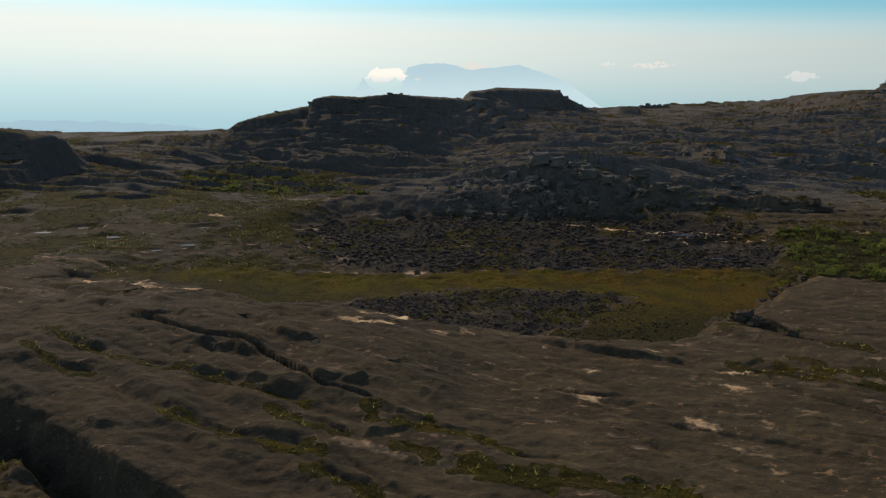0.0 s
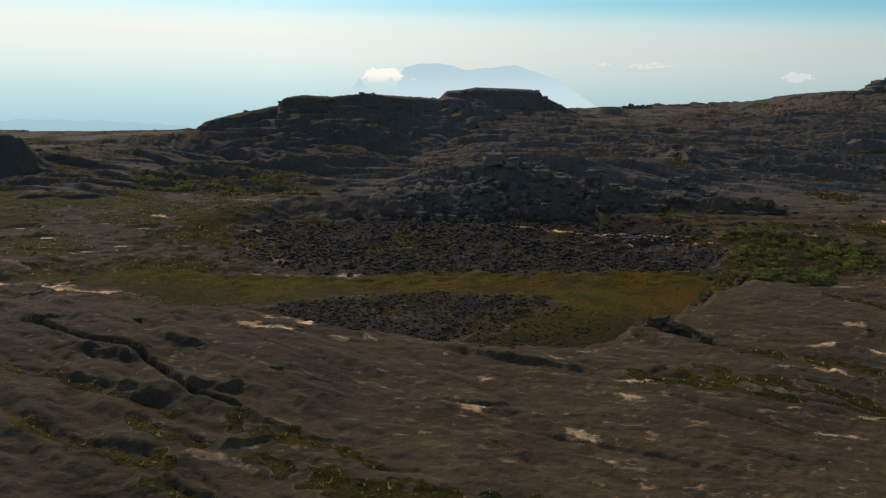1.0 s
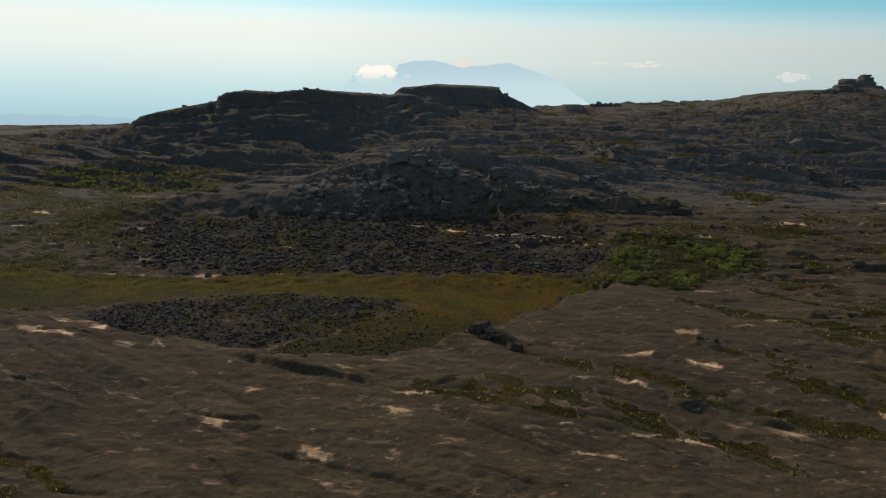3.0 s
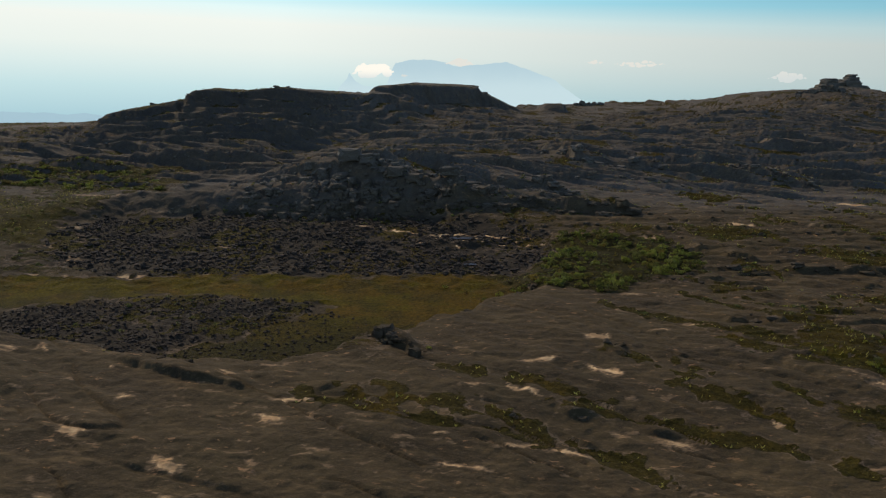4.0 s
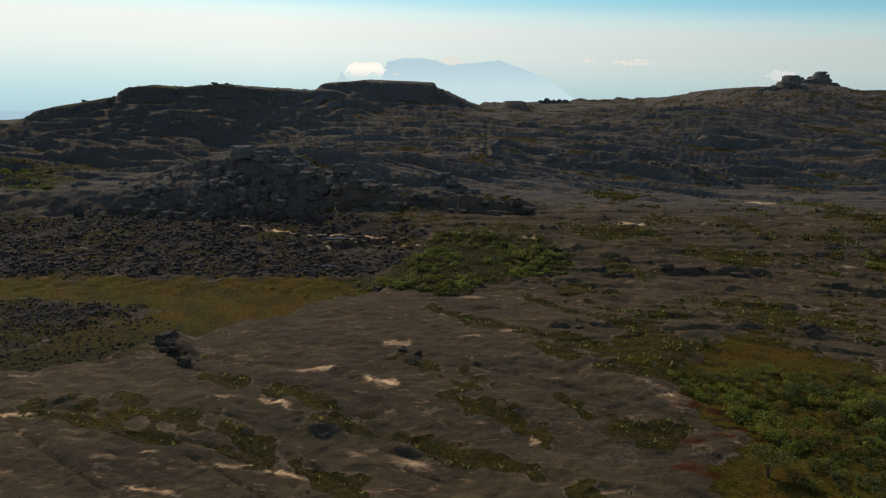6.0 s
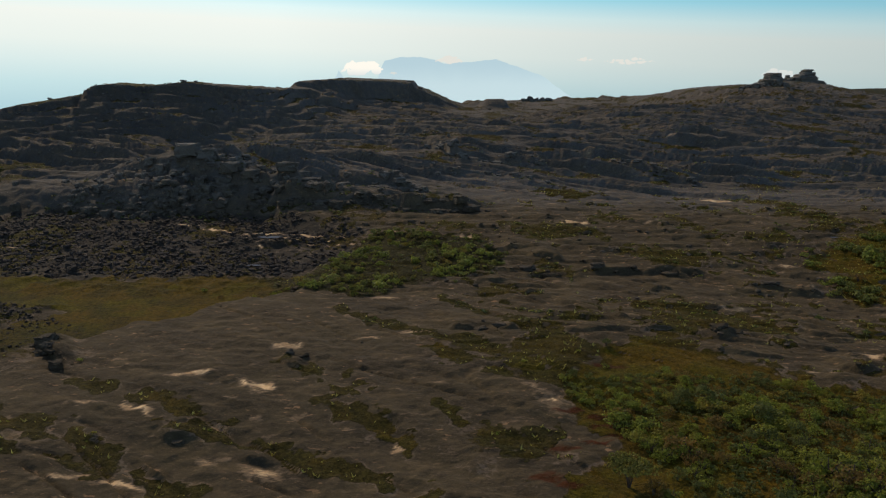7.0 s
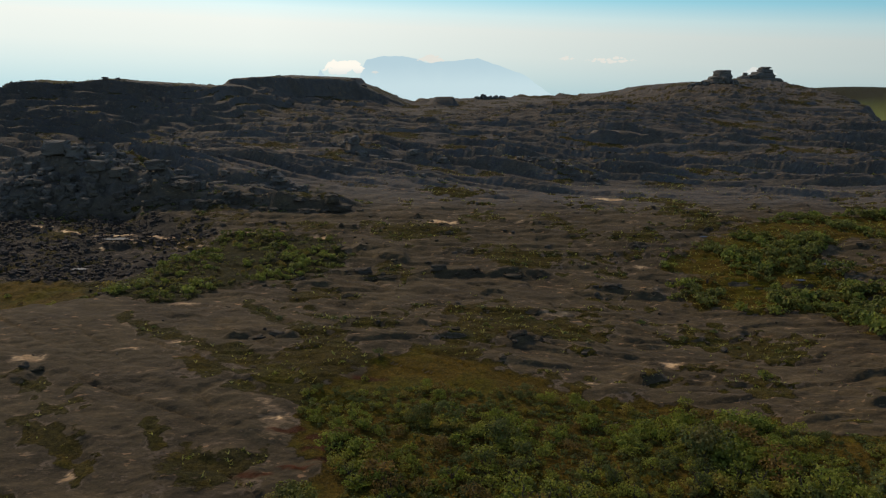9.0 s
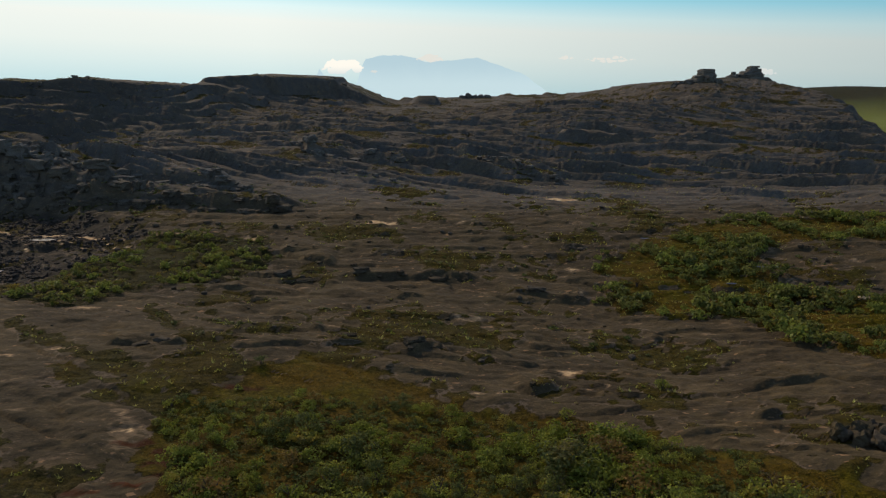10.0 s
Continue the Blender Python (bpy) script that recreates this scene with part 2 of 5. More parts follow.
SANDS_FORE = (  # middle, half length, half width, turn, how bare
    (-1.0, 118.2, 2.4, 1.2, -8), (-13.5, 118.5, 6.5, 0.9, -18), (-71, 150.5, 3.4, 1.0, 0), (-64.6, 153.4, 5.5, 3.2, -50), (-60, 154.5, 7.0, 1.5, -25), (-70, 152.5, 6.0, 0.8, 8), (-66, 158.5, 5.0, 0.7, 70), (-62.5, 149.5, 4.0, 0.7, -60), (-58.5, 151, 5, 0.5, -20),
    (-68.2, 227.8, 4.1, 1.7, -8.7), (-7.6, 78.6, 7.5, 0.7, -24.4, 0.45), (18.8, 94.7, 2.4, 0.8, -36.1, 0.8), (32.6, 88.3, 2.9, 1.0, -25.1, 0.8), (53.9, 134.8, 2.3, 0.9, 5),
)
SANDS_WEST = (  # middle, half length, half width, turn, how bare
    (32.4, 112.8, 1.3, 0.6, 7), (20.9, 104.2, 1.2, 0.7, -50.5, 0.6), (41.9, 105.3, 2.8, 1.0, -6.0, 0.6), (40.6, 99.5, 0.9, 0.4, -22.4, 0.7), (37.6, 77.7, 1.0, 0.7, -32.2, 0.6),
    (36.5, 80.9, 2.7, 0.7, -12.6, 0.4), (4, 119, 2.2, 0.6, -50, 0.7), (20.3, 84.2, 1.2, 0.5, -21.6, 0.4), (12.9, 87.6, 0.9, 0.6, -30.3, 0.4), (-67.5, 158, 3.6, 0.6, -50),
    (-61, 157, 3.0, 0.5, 20, 0.8),
)
SANDS_SLAB = (  # middle, half length, half width, turn, how bare
    (33.2, 112.2, 1.4, 0.6, 10), (38.1, 116.3, 2.1, 0.5, 10.5, 0.6), (43.1, 105.3, 2.9, 0.8, -4.9, 0.8), (40.3, 100.0, 1.9, 0.5, -19.1, 0.8), (76.1, 119.0, 3.5, 1.0, 13.7, 0.7),
    (85.4, 116.7, 2.9, 1.7, -22.3, 0.9), (87.0, 129.9, 3.3, 1.1, 4.5, 0.7), (98.3, 134.4, 1.8, 0.7, -13.2, 0.7), (90.3, 97.9, 2.7, 1.8, -15.8), (84.5, 99.8, 1.5, 1.2, -7.1, 0.5),
    (71.5, 95.4, 2.9, 0.6, 11.4, 0.7), (76.7, 94.4, 3.1, 0.5, -1.8, 0.9), (63.8, 90.0, 2.6, 0.6, -17.2, 0.8), (104.4, 102.2, 0.6, 1.7, 10, 0.8), (110.6, 90.7, 1.9, 0.6, 19.0, 0.5),
    (121.1, 116.3, 1.9, 0.8, -70.2, 0.5), (123.2, 112, 4.2, 1.7, -72, 0.36), (106, 136.6, 3.4, 0.8, -20, 0.6), (94.5, 146, 2.6, 1.0, -50, 0.5), (123.7, 113.1, 0.8, 0.7, -12.5, 0.8),
)
SANDS_EAST = (  # middle, half length, half width, turn, how bare
    (144.5, 219.8, 4.8, 1.7, 4), (66.8, 110.1, 2.5, 0.6, 11.4, 0.6), (73.4, 109.0, 3.7, 0.4, -22.9, 0.8), (85.6, 89.3, 1.5, 0.4, -45.4, 0.7), (41.0, 89.1, 1.4, 0.5, -15.9, 0.5),
    (53.7, 90.5, 0.8, 0.5, -7.7, 0.4), (174.8, 132.6, 1.7, 2.1, 0, 0.8), (179.5, 127.8, 0.8, 0.6, -13.5), (158.8, 140.7, 1.6, 0.3, 5), (185.8, 186.0, 2.1, 1.4, -7.8),
    (231, 163, 4.0, 1.2, -25), (177.4, 199.5, 1.1, 1.1, -7.2), (194.4, 123.6, 0.8, 0.2, -10.3), (122.0, 115.6, 1.6, 0.4, -53.8, 0.5), (124.9, 114.0, 0.8, 0.7, 26.4),
    (241.5, 183, 2, 0.8, -10), (99.5, 157.5, 2.1, 1.8, -12.1, 0.6), (162.1, 156.3, 2.5, 1.8, -13.3, 0.6), (196, 259, 6, 1.6, 0),
)
SANDS_BASIN = (  # middle, half length, half width, turn, how bare
    (63.6, 218.1, 6.1, 1.5, 4.1), (74.3, 216.4, 6.4, 0.9, -16.7), (41.3, 228.1, 6.0, 0.5, -22.6), (51.0, 222.6, 6.1, 1.1, -31.3), (29.2, 231.4, 2.4, 0.7, -43.4),
    (116.3, 206.8, 2.9, 1.6, -17.2), (98.1, 211.5, 2.0, 0.5, 2.0), (85.6, 210.8, 6.7, 0.6, -40.6, 0.6), (-38.8, 220.6, 1.9, 1.5, -4.3), (-24.7, 191.5, 9.7, 0.6, -32.7, 0.5),
    (-44.4, 248.9, 10.2, 1.7, -11.5, 0.5), (-21.3, 240.4, 5.2, 0.9, 14.8, 0.5), (-82.7, 173.1, 19.0, 1.3, -19.4, 0.35),
)


def strewn(seed, count, cx, cy, rx, ry, long, slant, bare=0.45):
    """Small bare patches strewn round a place."""
    g = random.Random(seed)
    out = []
    for _ in range(count):
        a = long * g.uniform(0.3, 1.0) ** 1.5
        out.append((cx + rx * g.gauss(0, 0.5), cy + ry * g.gauss(0, 0.5), a, a * g.uniform(0.22, 0.5), slant + g.uniform(-25, 25), bare * g.uniform(0.5, 1.2)))
    return tuple(out)


SANDS = SANDS_FORE + SANDS_WEST + SANDS_SLAB + SANDS_EAST + SANDS_BASIN
SANDS += strewn(1, 26, -66, 157, 12, 5, 3.6, 10, 0.95) + strewn(2, 14, -9, 126.5, 9, 2.2, 2.6, -10, 0.9) + strewn(3, 150, 42, 99, 50, 17, 1.35, -12, 0.5)
SANDS += strewn(12, 70, -85, 200, 45, 45, 2.2, -10, 0.75) + strewn(4, 60, 95, 112, 34, 20, 1.5, -20) + strewn(5, 60, 165, 165, 60, 45, 1.8, 0, 0.6) + strewn(6, 22, -30, 190, 40, 26, 3.0, 0, 0.7)
SANDS += strewn(7, 34, 160, 225, 60, 25, 2.6, 0, 0.6) + strewn(8, 40, 200, 330, 90, 70, 3.6, 0) + strewn(9, 12, -60, 390, 40, 15, 4.0, 0) + strewn(10, 14, -30, 98, 22, 14, 1.6, -35) + strewn(11, 34, 74, 209, 26, 5, 1.8, -14, 1.0)
POOLS = ((68, 210, 5.5, 2.6), (-104, 255, 4.1, 2.5), (-118, 254, 3.4, 2.0), (-102, 214, 3.2, 1.9), (-89, 202, 3.4, 2.0), (-72, 187, 2.4, 1.4), (-111, 208, 4.0, 2.4), (-134, 234, 4.3, 2.6), (-68, 214, 3.1, 1.9), (-66, 193, 3.3, 2.0), (224, 182, 4.1, 2.5), (205, 204, 1.8, 1.1), (213, 173, 1.8, 1.1), (114, 248, 2.9, 0.8), (69, 187, 2.7, 1.6))
PEAT_POOLS = ((120.8, 95.3, 1.6, 1.0), (122.5, 93.8, 1.5, 0.6), (129.2, 107, 2.2, 0.6), (125, 110.5, 1.8, 0.6), (130, 104.5, 1.6, 0.8), (122.8, 101.4, 1.8, 0.5), (128.6, 109.5, 1.4, 0.5), (126.5, 103, 1.8, 0.4), (133, 125, 3.0, 0.7))
SWELLS_SOUTH = ((-50, 100, 55, 4.2), (170, 180, 55, -1.6), (-100, 260, 55, 1.8), (140, 140, 22, 1.5), (-20, 240, 22, 2.0), (10, 120, 22, -2.4), (90, 90, 22, -1.7), (80, 130, 22, 1.0), (70, 210, 14, -1.5), (190, 130, 14, -1.4), (-10, 100, 14, 2.0), (120, 240, 14, -1.0), (-50, 120, 14, 1.5))  # middle, reach, height
SWELLS_NORTH = ((280, 490, 55, 6.2), (0, 390, 22, -6.7), (220, 300, 55, -4.7), (120, 400, 55, 4.4), (340, 560, 55, 5.0), (240, 430, 55, 5.5), (-110, 410, 34, -3.9), (70, 290, 55, 2.8), (70, 500, 55, 3.1), (140, 330, 14, -3.8), (320, 500, 14, 3.4), (220, 350, 34, -2.6), (130, 360, 14, 2.3), (280, 290, 34, -1.7), (10, 410, 34, -2.4), (230, 470, 55, 2.6), (110, 310, 14, 2.1))  # middle, reach, height
CREVASSE = ((-92, 120), (-72, 102.5), (-57, 91.5), (-50.4, 87.1), (-44.5, 83.2), (-36.7, 76.1), (-30.7, 71.3), (-25.2, 67.8), (-16, 60), (-6, 52))
EAST_EDGE = ((300, 380, 415, 556, 646, 778, 900), (330, 360, 372, 437, 468, 512, 545))


def sawtooth(v, soft, length, y):
    """Cuestas: a steep rise, then a long dip back; far rises are as wide as the sheet is fine."""
    q = v - np.floor(v)
    return sstep(0, 1, q / np.minimum(0.5, np.maximum(soft, 0.0052 * y / length))) * (1 - q)


def height(x, y):
    """The plateau's height over the plan."""
    x, y = np.asarray(x, float), np.asarray(y, float)
    wx, wy = fbm(x, y, 22, 3, 3) * 3.0, fbm(x, y, 22, 3, 9) * 3.0
    z = 0.9 - 3.6 * bump2(x, y, 50, 185, 80, 42) - 3.0 * bump2(x, y, 190, 160, 55, 38) + 2.6 * bump2(x, y, -12, 117, 34, 17)
    z = z - 1.5 * bump2(x, y, 150, 105, 40, 25)
    z = z + 3.0 * sstep(245, 350, y) * sstep(-60, 40, x + 0.2 * (y - 250)) + 1.0 * fbm(x, y, 60, 2, 5)
    far = sstep(238, 290, y + wy - 12 * sstep(60, 120, x) + 20 * bump2(x, y, 36, 262, 40, 30))
    # weathered slabs, drawn out along the joints
    c, s = 0.79, -0.61
    u, v = x * c + y * s, -x * s + y * c
    left = sstep(15, -35, x) * sstep(170, 140, y)
    slab = 1 - far
    z = z + slab * (0.30 + 0.45 * left) * fbm(u + wx, v * 2.3 + wy, 13, 3, 21)
    whale = np.abs(fbm(u * 0.4 + wx, v * 1.6 + 0.6 * wy, 11, 3, 33, 0.42))
    z = z + slab * (0.40 + 0.55 * left) * (whale - 0.35) + slab * (0.25 - 0.10 * sstep(80, 130, x)) * np.abs(fbm(x, y * 1.2, 3.6, 3, 35))
    joint = np.abs(perlin(u / 40, (v + wy * 0.4) / 9, 41))
    z = z - slab * sstep(0.05, 0.0, joint) * 0.45 * sstep(-0.1, 0.3, perlin(u / 14, v / 14, 43))
    # ledges along the bedding in the hills: long, thin, broken here and there
    rough = fbm(x * 0.25, y * 0.8, 18, 3, 51, 0.4)
    nick = 0.7 * perlin(x / 7, y / 9, 85) + 0.35 * perlin(x / 2.6, y / 6, 86)
    lay = (y + 0.42 * x + 13 * fbm(x * 0.22, y * 0.5, 60, 2, 55) + nick) / 27
    lay2 = (y + 0.3 * x + 6 * fbm(x * 0.25, y * 0.6, 34, 2, 57) + nick) / 11.5
    lay4 = (y + 0.22 * x + 3.5 * fbm(x * 0.3, y * 0.7, 22, 2, 67) + 0.7 * nick) / 5.2
    z = z + far * (4.6 * (sawtooth(lay, 0.05, 27, y) - 0.3) * sstep(-0.3, 0.2, fbm(x * 0.35, y * 0.8, 45, 2, 59)) +
                   2.8 * sawtooth(lay2, 0.07, 11.5, y) * sstep(-0.2, 0.15, fbm(x * 0.25, y * 0.8, 24, 2, 61)) +
                   0.8 * sawtooth(lay4, 0.15, 5.2, y) * sstep(-0.1, 0.2, fbm(x * 0.3, y * 0.8, 14, 2, 69)) + 0.12 * fbm(x * 0.7, y, 3.5, 2, 70) +
                   0.6 * sstep(0.08, 0.2, fbm(x * 0.3, y, 5, 3, 76, 0.45)) - 0.6)
    lay3 = (y + 0.25 * x + 3.5 * fbm(x, y, 14, 3, 63)) / 7.0
    spot = sstep(0.2, 0.6, fbm(x * 0.6, y, 9, 2, 65)) * sstep(4, -4, area_dist(x, y, FEN))
    z = z + slab * (0.14 + 0.34 * sstep(90, 150, x + 0.3 * (y - 100))) * sawtooth(lay3, 0.07, 7, y) * spot
    z = z + slab * sstep(95, 150, x + 0.4 * (y - 100)) * sstep(3, -4, area_dist(x, y, FEN)) * (0.42 * sstep(0.08, 0.13, fbm(x * 0.2 + 0.1 * y, y, 6, 3, 72, 0.35)) + 0.16 * sstep(0.1, 0.18, fbm(x * 0.4, y, 2.6, 3, 78, 0.4)))
    # outcrop hill over the rubble
    z = z + bump2(x, y, 36, 250, 40, 15) * (1.5 * sstep(0.0, 0.12, fbm(x * 0.7, y, 5.0, 3, 95)) + 0.8 * sstep(0.0, 0.15, fbm(x * 0.7, y, 2.2, 2, 97)) - 1.0)
    z = z + 6.0 * bump2(x, y, 36, 268, 26, 17) + 3.0 * bump2(x, y, 60, 300, 40, 40)
    for cx, cy, r, h in SWELLS_SOUTH + SWELLS_NORTH:
        z = z + h * bump2(x, y, cx, cy, r, r)
    # the hills: each lifts the land to its crest
    def lifted(z, crest, share, thick, shift):
        h = np.maximum(crest - z, 0) * share
        n = h / thick + shift
        k = np.floor(n)
        steps = thick * 0.95 * (sstep(0.0, 0.22, n - k) - (n - k) - 0.35) * sstep(0.4, 3, h) * sstep(1.0, 0.93, share)
        return z + h + steps

    # the flat-topped hill, its face drawing back towards the east
    foot = np.interp(x, (-125, -50, -20, 15, 40, 60), (350, 385, 395, 430, 470, 490))
    ramp = np.clip((y + 7 * rough + nick + 4 * np.sin(x / 19) - foot) / 68, 0, 1)
    crest = np.interp(x, (-122, -114, -109, -100, -90, -75, -72, -64, -50, -28, -8, 12, 30, 45, 58), (6, 12, 16, 18.5, 20.4, 23.4, 27.3, 28.3, 27.0, 29.0, 26.2, 24.2, 21, 15, 6))
    z = lifted(z, crest + 0.5 * rough, (0.84 * np.minimum(ramp / 0.9, 1) + 0.16 * sstep(0.78, 0.88, ramp)) * sstep(125, 80, y - foot), 3.7, 0.12 * rough)
    # the table hill behind it, with a sheer upper face
    ramp = np.clip((y + 6 * rough + nick + 4 * np.sin(x / 17) - 455 - 0.86 * (x - 16)) / 80, 0, 1)
    crest = np.interp(x, (4, 12, 16, 20, 43, 68, 91, 93.5, 105, 120, 132), (6, 18, 24, 27.3, 28.3, 26.6, 25.2, 21.5, 16.4, 9, 4))
    z = lifted(z, crest + 0.3 * rough, (0.28 * ramp + 0.14 * sstep(0.35, 0.43, ramp) + 0.58 * sstep(0.80, 0.90, ramp)) * sstep(690, 640, y - 0.86 * (x - 75)), 3.2, 0.2 * rough)
    # the low ridge and the bluff on the west
    ramp = np.clip((y + 8 * rough - 332) / 72, 0, 1)
    z = lifted(z, 10.3 + 0.7 * np.sin(x / 23) + 0.5 * rough, ramp * sstep(-100, -125, x) * sstep(475, 425, y), 2.2, 0.3 * rough)
    crest = np.interp(x + 3 * rough, (-190, -176, -169, -163, -157), (21.5, 20.8, 19.2, 17.8, 8))
    z = lifted(z, crest, sstep(-156, -162, x + 4 * rough) * (0.5 * sstep(245, 302, y + 6 * rough) + 0.5 * sstep(298, 312, y + 6 * rough)) * sstep(354, 318, y), 2.4, 0.3 * rough)
    z = z + 6.2 * sstep(142, 152, x + 2 * rough) * sstep(168, 164, x + nick) * sstep(644, 652, y) * sstep(676, 664, y)
    # the eastern hill with its tors
    back = np.interp(x, (190, 280, 370, 480, 560), (735, 695, 634, 813, 840))
    crest = np.interp(x, (200, 266, 284, 312, 320, 338, 360, 385, 440, 470, 505, 526, 550, 565, 600), (5, 5.1, 9.4, 15, 17.6, 20.3, 22.6, 22.8, 23, 21.5, 15.5, 13.3, 11, 7, -4))
    ramp = np.clip((y + 10 * rough - 500) / (back - 510), 0, 1)
    z = lifted(z, crest, ramp * sstep(150, 230, x) * sstep(60, 30, y - back), 2.8, 0.3 * rough)
    for course, rise, back in LEDGES:
        px, py = [p[0] for p in course], [p[1] for p in course]
        near = py[0] < 170
        d = y + (0.12 if near else 0.4) * wy + (0.35 if near else 1.0) * perlin(x / (1.7 if near else 6.0), y / 5.0, 71) - np.interp(x, px, py)
        along = (x - px[0]) / (px[-1] - px[0])
        ends = sstep(-0.08, 0.3, along) * sstep(1.08, 0.7, along) if near else sstep(-0.05, 0.12, along) * sstep(1.05, 0.88, along)
        z = z + (0.72 if near else 0.8) * rise * ends * sstep(-0.2, 0.6 if near else 0.9, d) * (1 - sstep(0, back, d)) * np.clip((0.95 if near else 1.0) + 0.6 * perlin(x / (4 if near else 9), y / 7, 73), 0.2 if near else 0.5, 1.3)
    jx, jy = x + 0.5 * wx * 0.4 + 0.16 * perlin(x / 2.4, y / 2.4, 75), y + 0.5 * wy * 0.4 + 0.16 * perlin(x / 2.6, y / 2.6, 77)
    for course, half, deep, _ in GROOVES:
        d, al = line_dist(jx, jy, course, half * 5)
        narrow = half < 0.6
        west = course[0][0] < 5
        w = np.maximum((0.45 if west else 0.7) * half * ((0.8 if west else 0.45) + (0.35 if west else 0.75) * np.abs(np.sin(al * 9 + deep * 5))), 0.42) * sstep(0, 0.06, al) * sstep(1.0, 0.94, al) + 0.05
        sunk = deep * ((0.8 if narrow else 0.55 if west else 0.25) + (0.3 if narrow else 0.6 if west else 1.0) * sstep(-0.1, 0.5, perlin(x / 6.5 + deep * 9, y / 6.5, 79)))
        beyond = y > np.interp(x, [q[0] for q in course], [q[1] for q in course])
        lip = np.where(beyond & (d < half * 5), 0.35 * sunk * sstep(0.75, 1.15, d / w) * np.exp(-d / (2.2 * half)) * sstep(half * 5, half * 3, d), 0)
        z = z - (0.8 if narrow else 0.4) * sunk * (1 - sstep(0.6, 1.15, d / w)) + lip * sstep(0.02, 0.1, al) * sstep(0.98, 0.9, al)
    d, al = line_dist(x + 0.25 * wx, y + 0.25 * wy, CREVASSE, 60)
    side = (y - np.interp(x, [p[0] for p in CREVASSE], [p[1] for p in CREVASSE])) < 0
    foot = np.where(side, 0.45 * sstep(0.0, 0.9, d + 0.6 * perlin(x / 2.5, y / 2.5, 84)) + 0.55 * sstep(1.0, 2.6, d + 1.1 * fbm(x, y, 4, 3, 82)), 0) * (1 - sstep(26, 45, d)) * (d < 900)
    z = z - np.where(side, 2.8 * sstep(0.9, 1.7, d) * sstep(5.0, 3.2, d + 0.8 * perlin(x / 3, y / 3, 88)), 0)
    z = z - foot * (4.6 - 1.0 * fbm(x, y, 6, 3, 81) - 1.0 * sstep(3, 16, d))
    mx, my = x + wx * 0.5 + 1.6 * fbm(x, y, 7, 3, 91), y + wy * 0.5 + 1.6 * fbm(x, y, 7, 3, 93)
    m = area_dist(mx, my, BASIN)
    strewn_floor = np.maximum(sstep(165, 172, y), sstep(-1, 2, area_dist(x + wx * 0.5, y + wy * 0.5, RUBBLE_NEAR)))
    floor = -3.7 + 3.6 * sstep(-20, -75, x) + 0.8 * sstep(190, 235, y) + (0.55 * fbm(x, y, 4.5, 3, 83) + 0.3) * strewn_floor
    z = np.where(m > -11.5, z + (floor - z) * sstep(-4.5 + 2.5 * sstep(44, 52, x) * sstep(150, 135, y) - 9 * sstep(180, 215, y), 1.5, m), z)
    m = area_dist(x + wx * 0.3, y + wy * 0.3, FEN)
    z = z - 0.5 * sstep(-3.0, 3.0, m)
    for px, py, rx, ry in POOLS:
        q = np.hypot((x - px) / rx, (y - py) / ry)
        z = np.where(q < 2.2, z + (pool_level(px, py) - 0.25 - z) * sstep(2.1, 1.1, q), z)
    # the plateau's rim
    edge = np.interp(x, (-600, -200, -110, -60, 30, 60, 120, 150, 330, 520, 1200), (470, 465, 462, 520, 560, 690, 700, 760, 830, 840, 860))
    out = sstep(0, 90, y + wy - edge)
    east = sstep(0, 70, x + 2 * wx - np.interp(y, *EAST_EDGE)) * sstep(330, 420, y + 0.25 * (x - 330))
    rim = np.maximum(out, east)
    z = z * (1 - sstep(0.3, 1, rim)) - 75 * rim
    z = z - 290 * sstep(95, 420, np.maximum(y - edge, 0)) * sstep(560, 380, x)
    # the far shoulder beyond the eastern valley
    roll = fbm(x, y, 90, 2, 87)
    shoulder = sstep(1120, 1850, y - 0.25 * (x - 800) + 60 * roll) * sstep(800, 980, x)
    z = z + shoulder * (44 + 5 * np.sin(x / 90)) + 64 * bump2(x + 20 * roll, y, 715, 1330, 75, 110)
    z = z - 290 * sstep(2050, 2600, y) - 290 * sstep(-420, -800, x) - 290 * sstep(1700, 2300, x) - 290 * sstep(-350, -480, y)
    return np.maximum(z, -330)


POOL_CACHE = {}


def pool_level(px, py):
    """Level of a pool: a smooth guess at the land there."""
    if (px, py) not in POOL_CACHE:
        x, y = np.array([float(px)]), np.array([float(py)])
        z = 0.9 - 3.6 * bump2(x, y, 50, 185, 80, 42) - 3.0 * bump2(x, y, 190, 160, 55, 38) - 1.5 * bump2(x, y, 150, 105, 40, 25) + 3.0 * sstep(245, 350, y) * sstep(-60, 40, x + 0.2 * (y - 250))
        POOL_CACHE[(px, py)] = float(z[0]) - 0.2
    return POOL_CACHE[(px, py)]


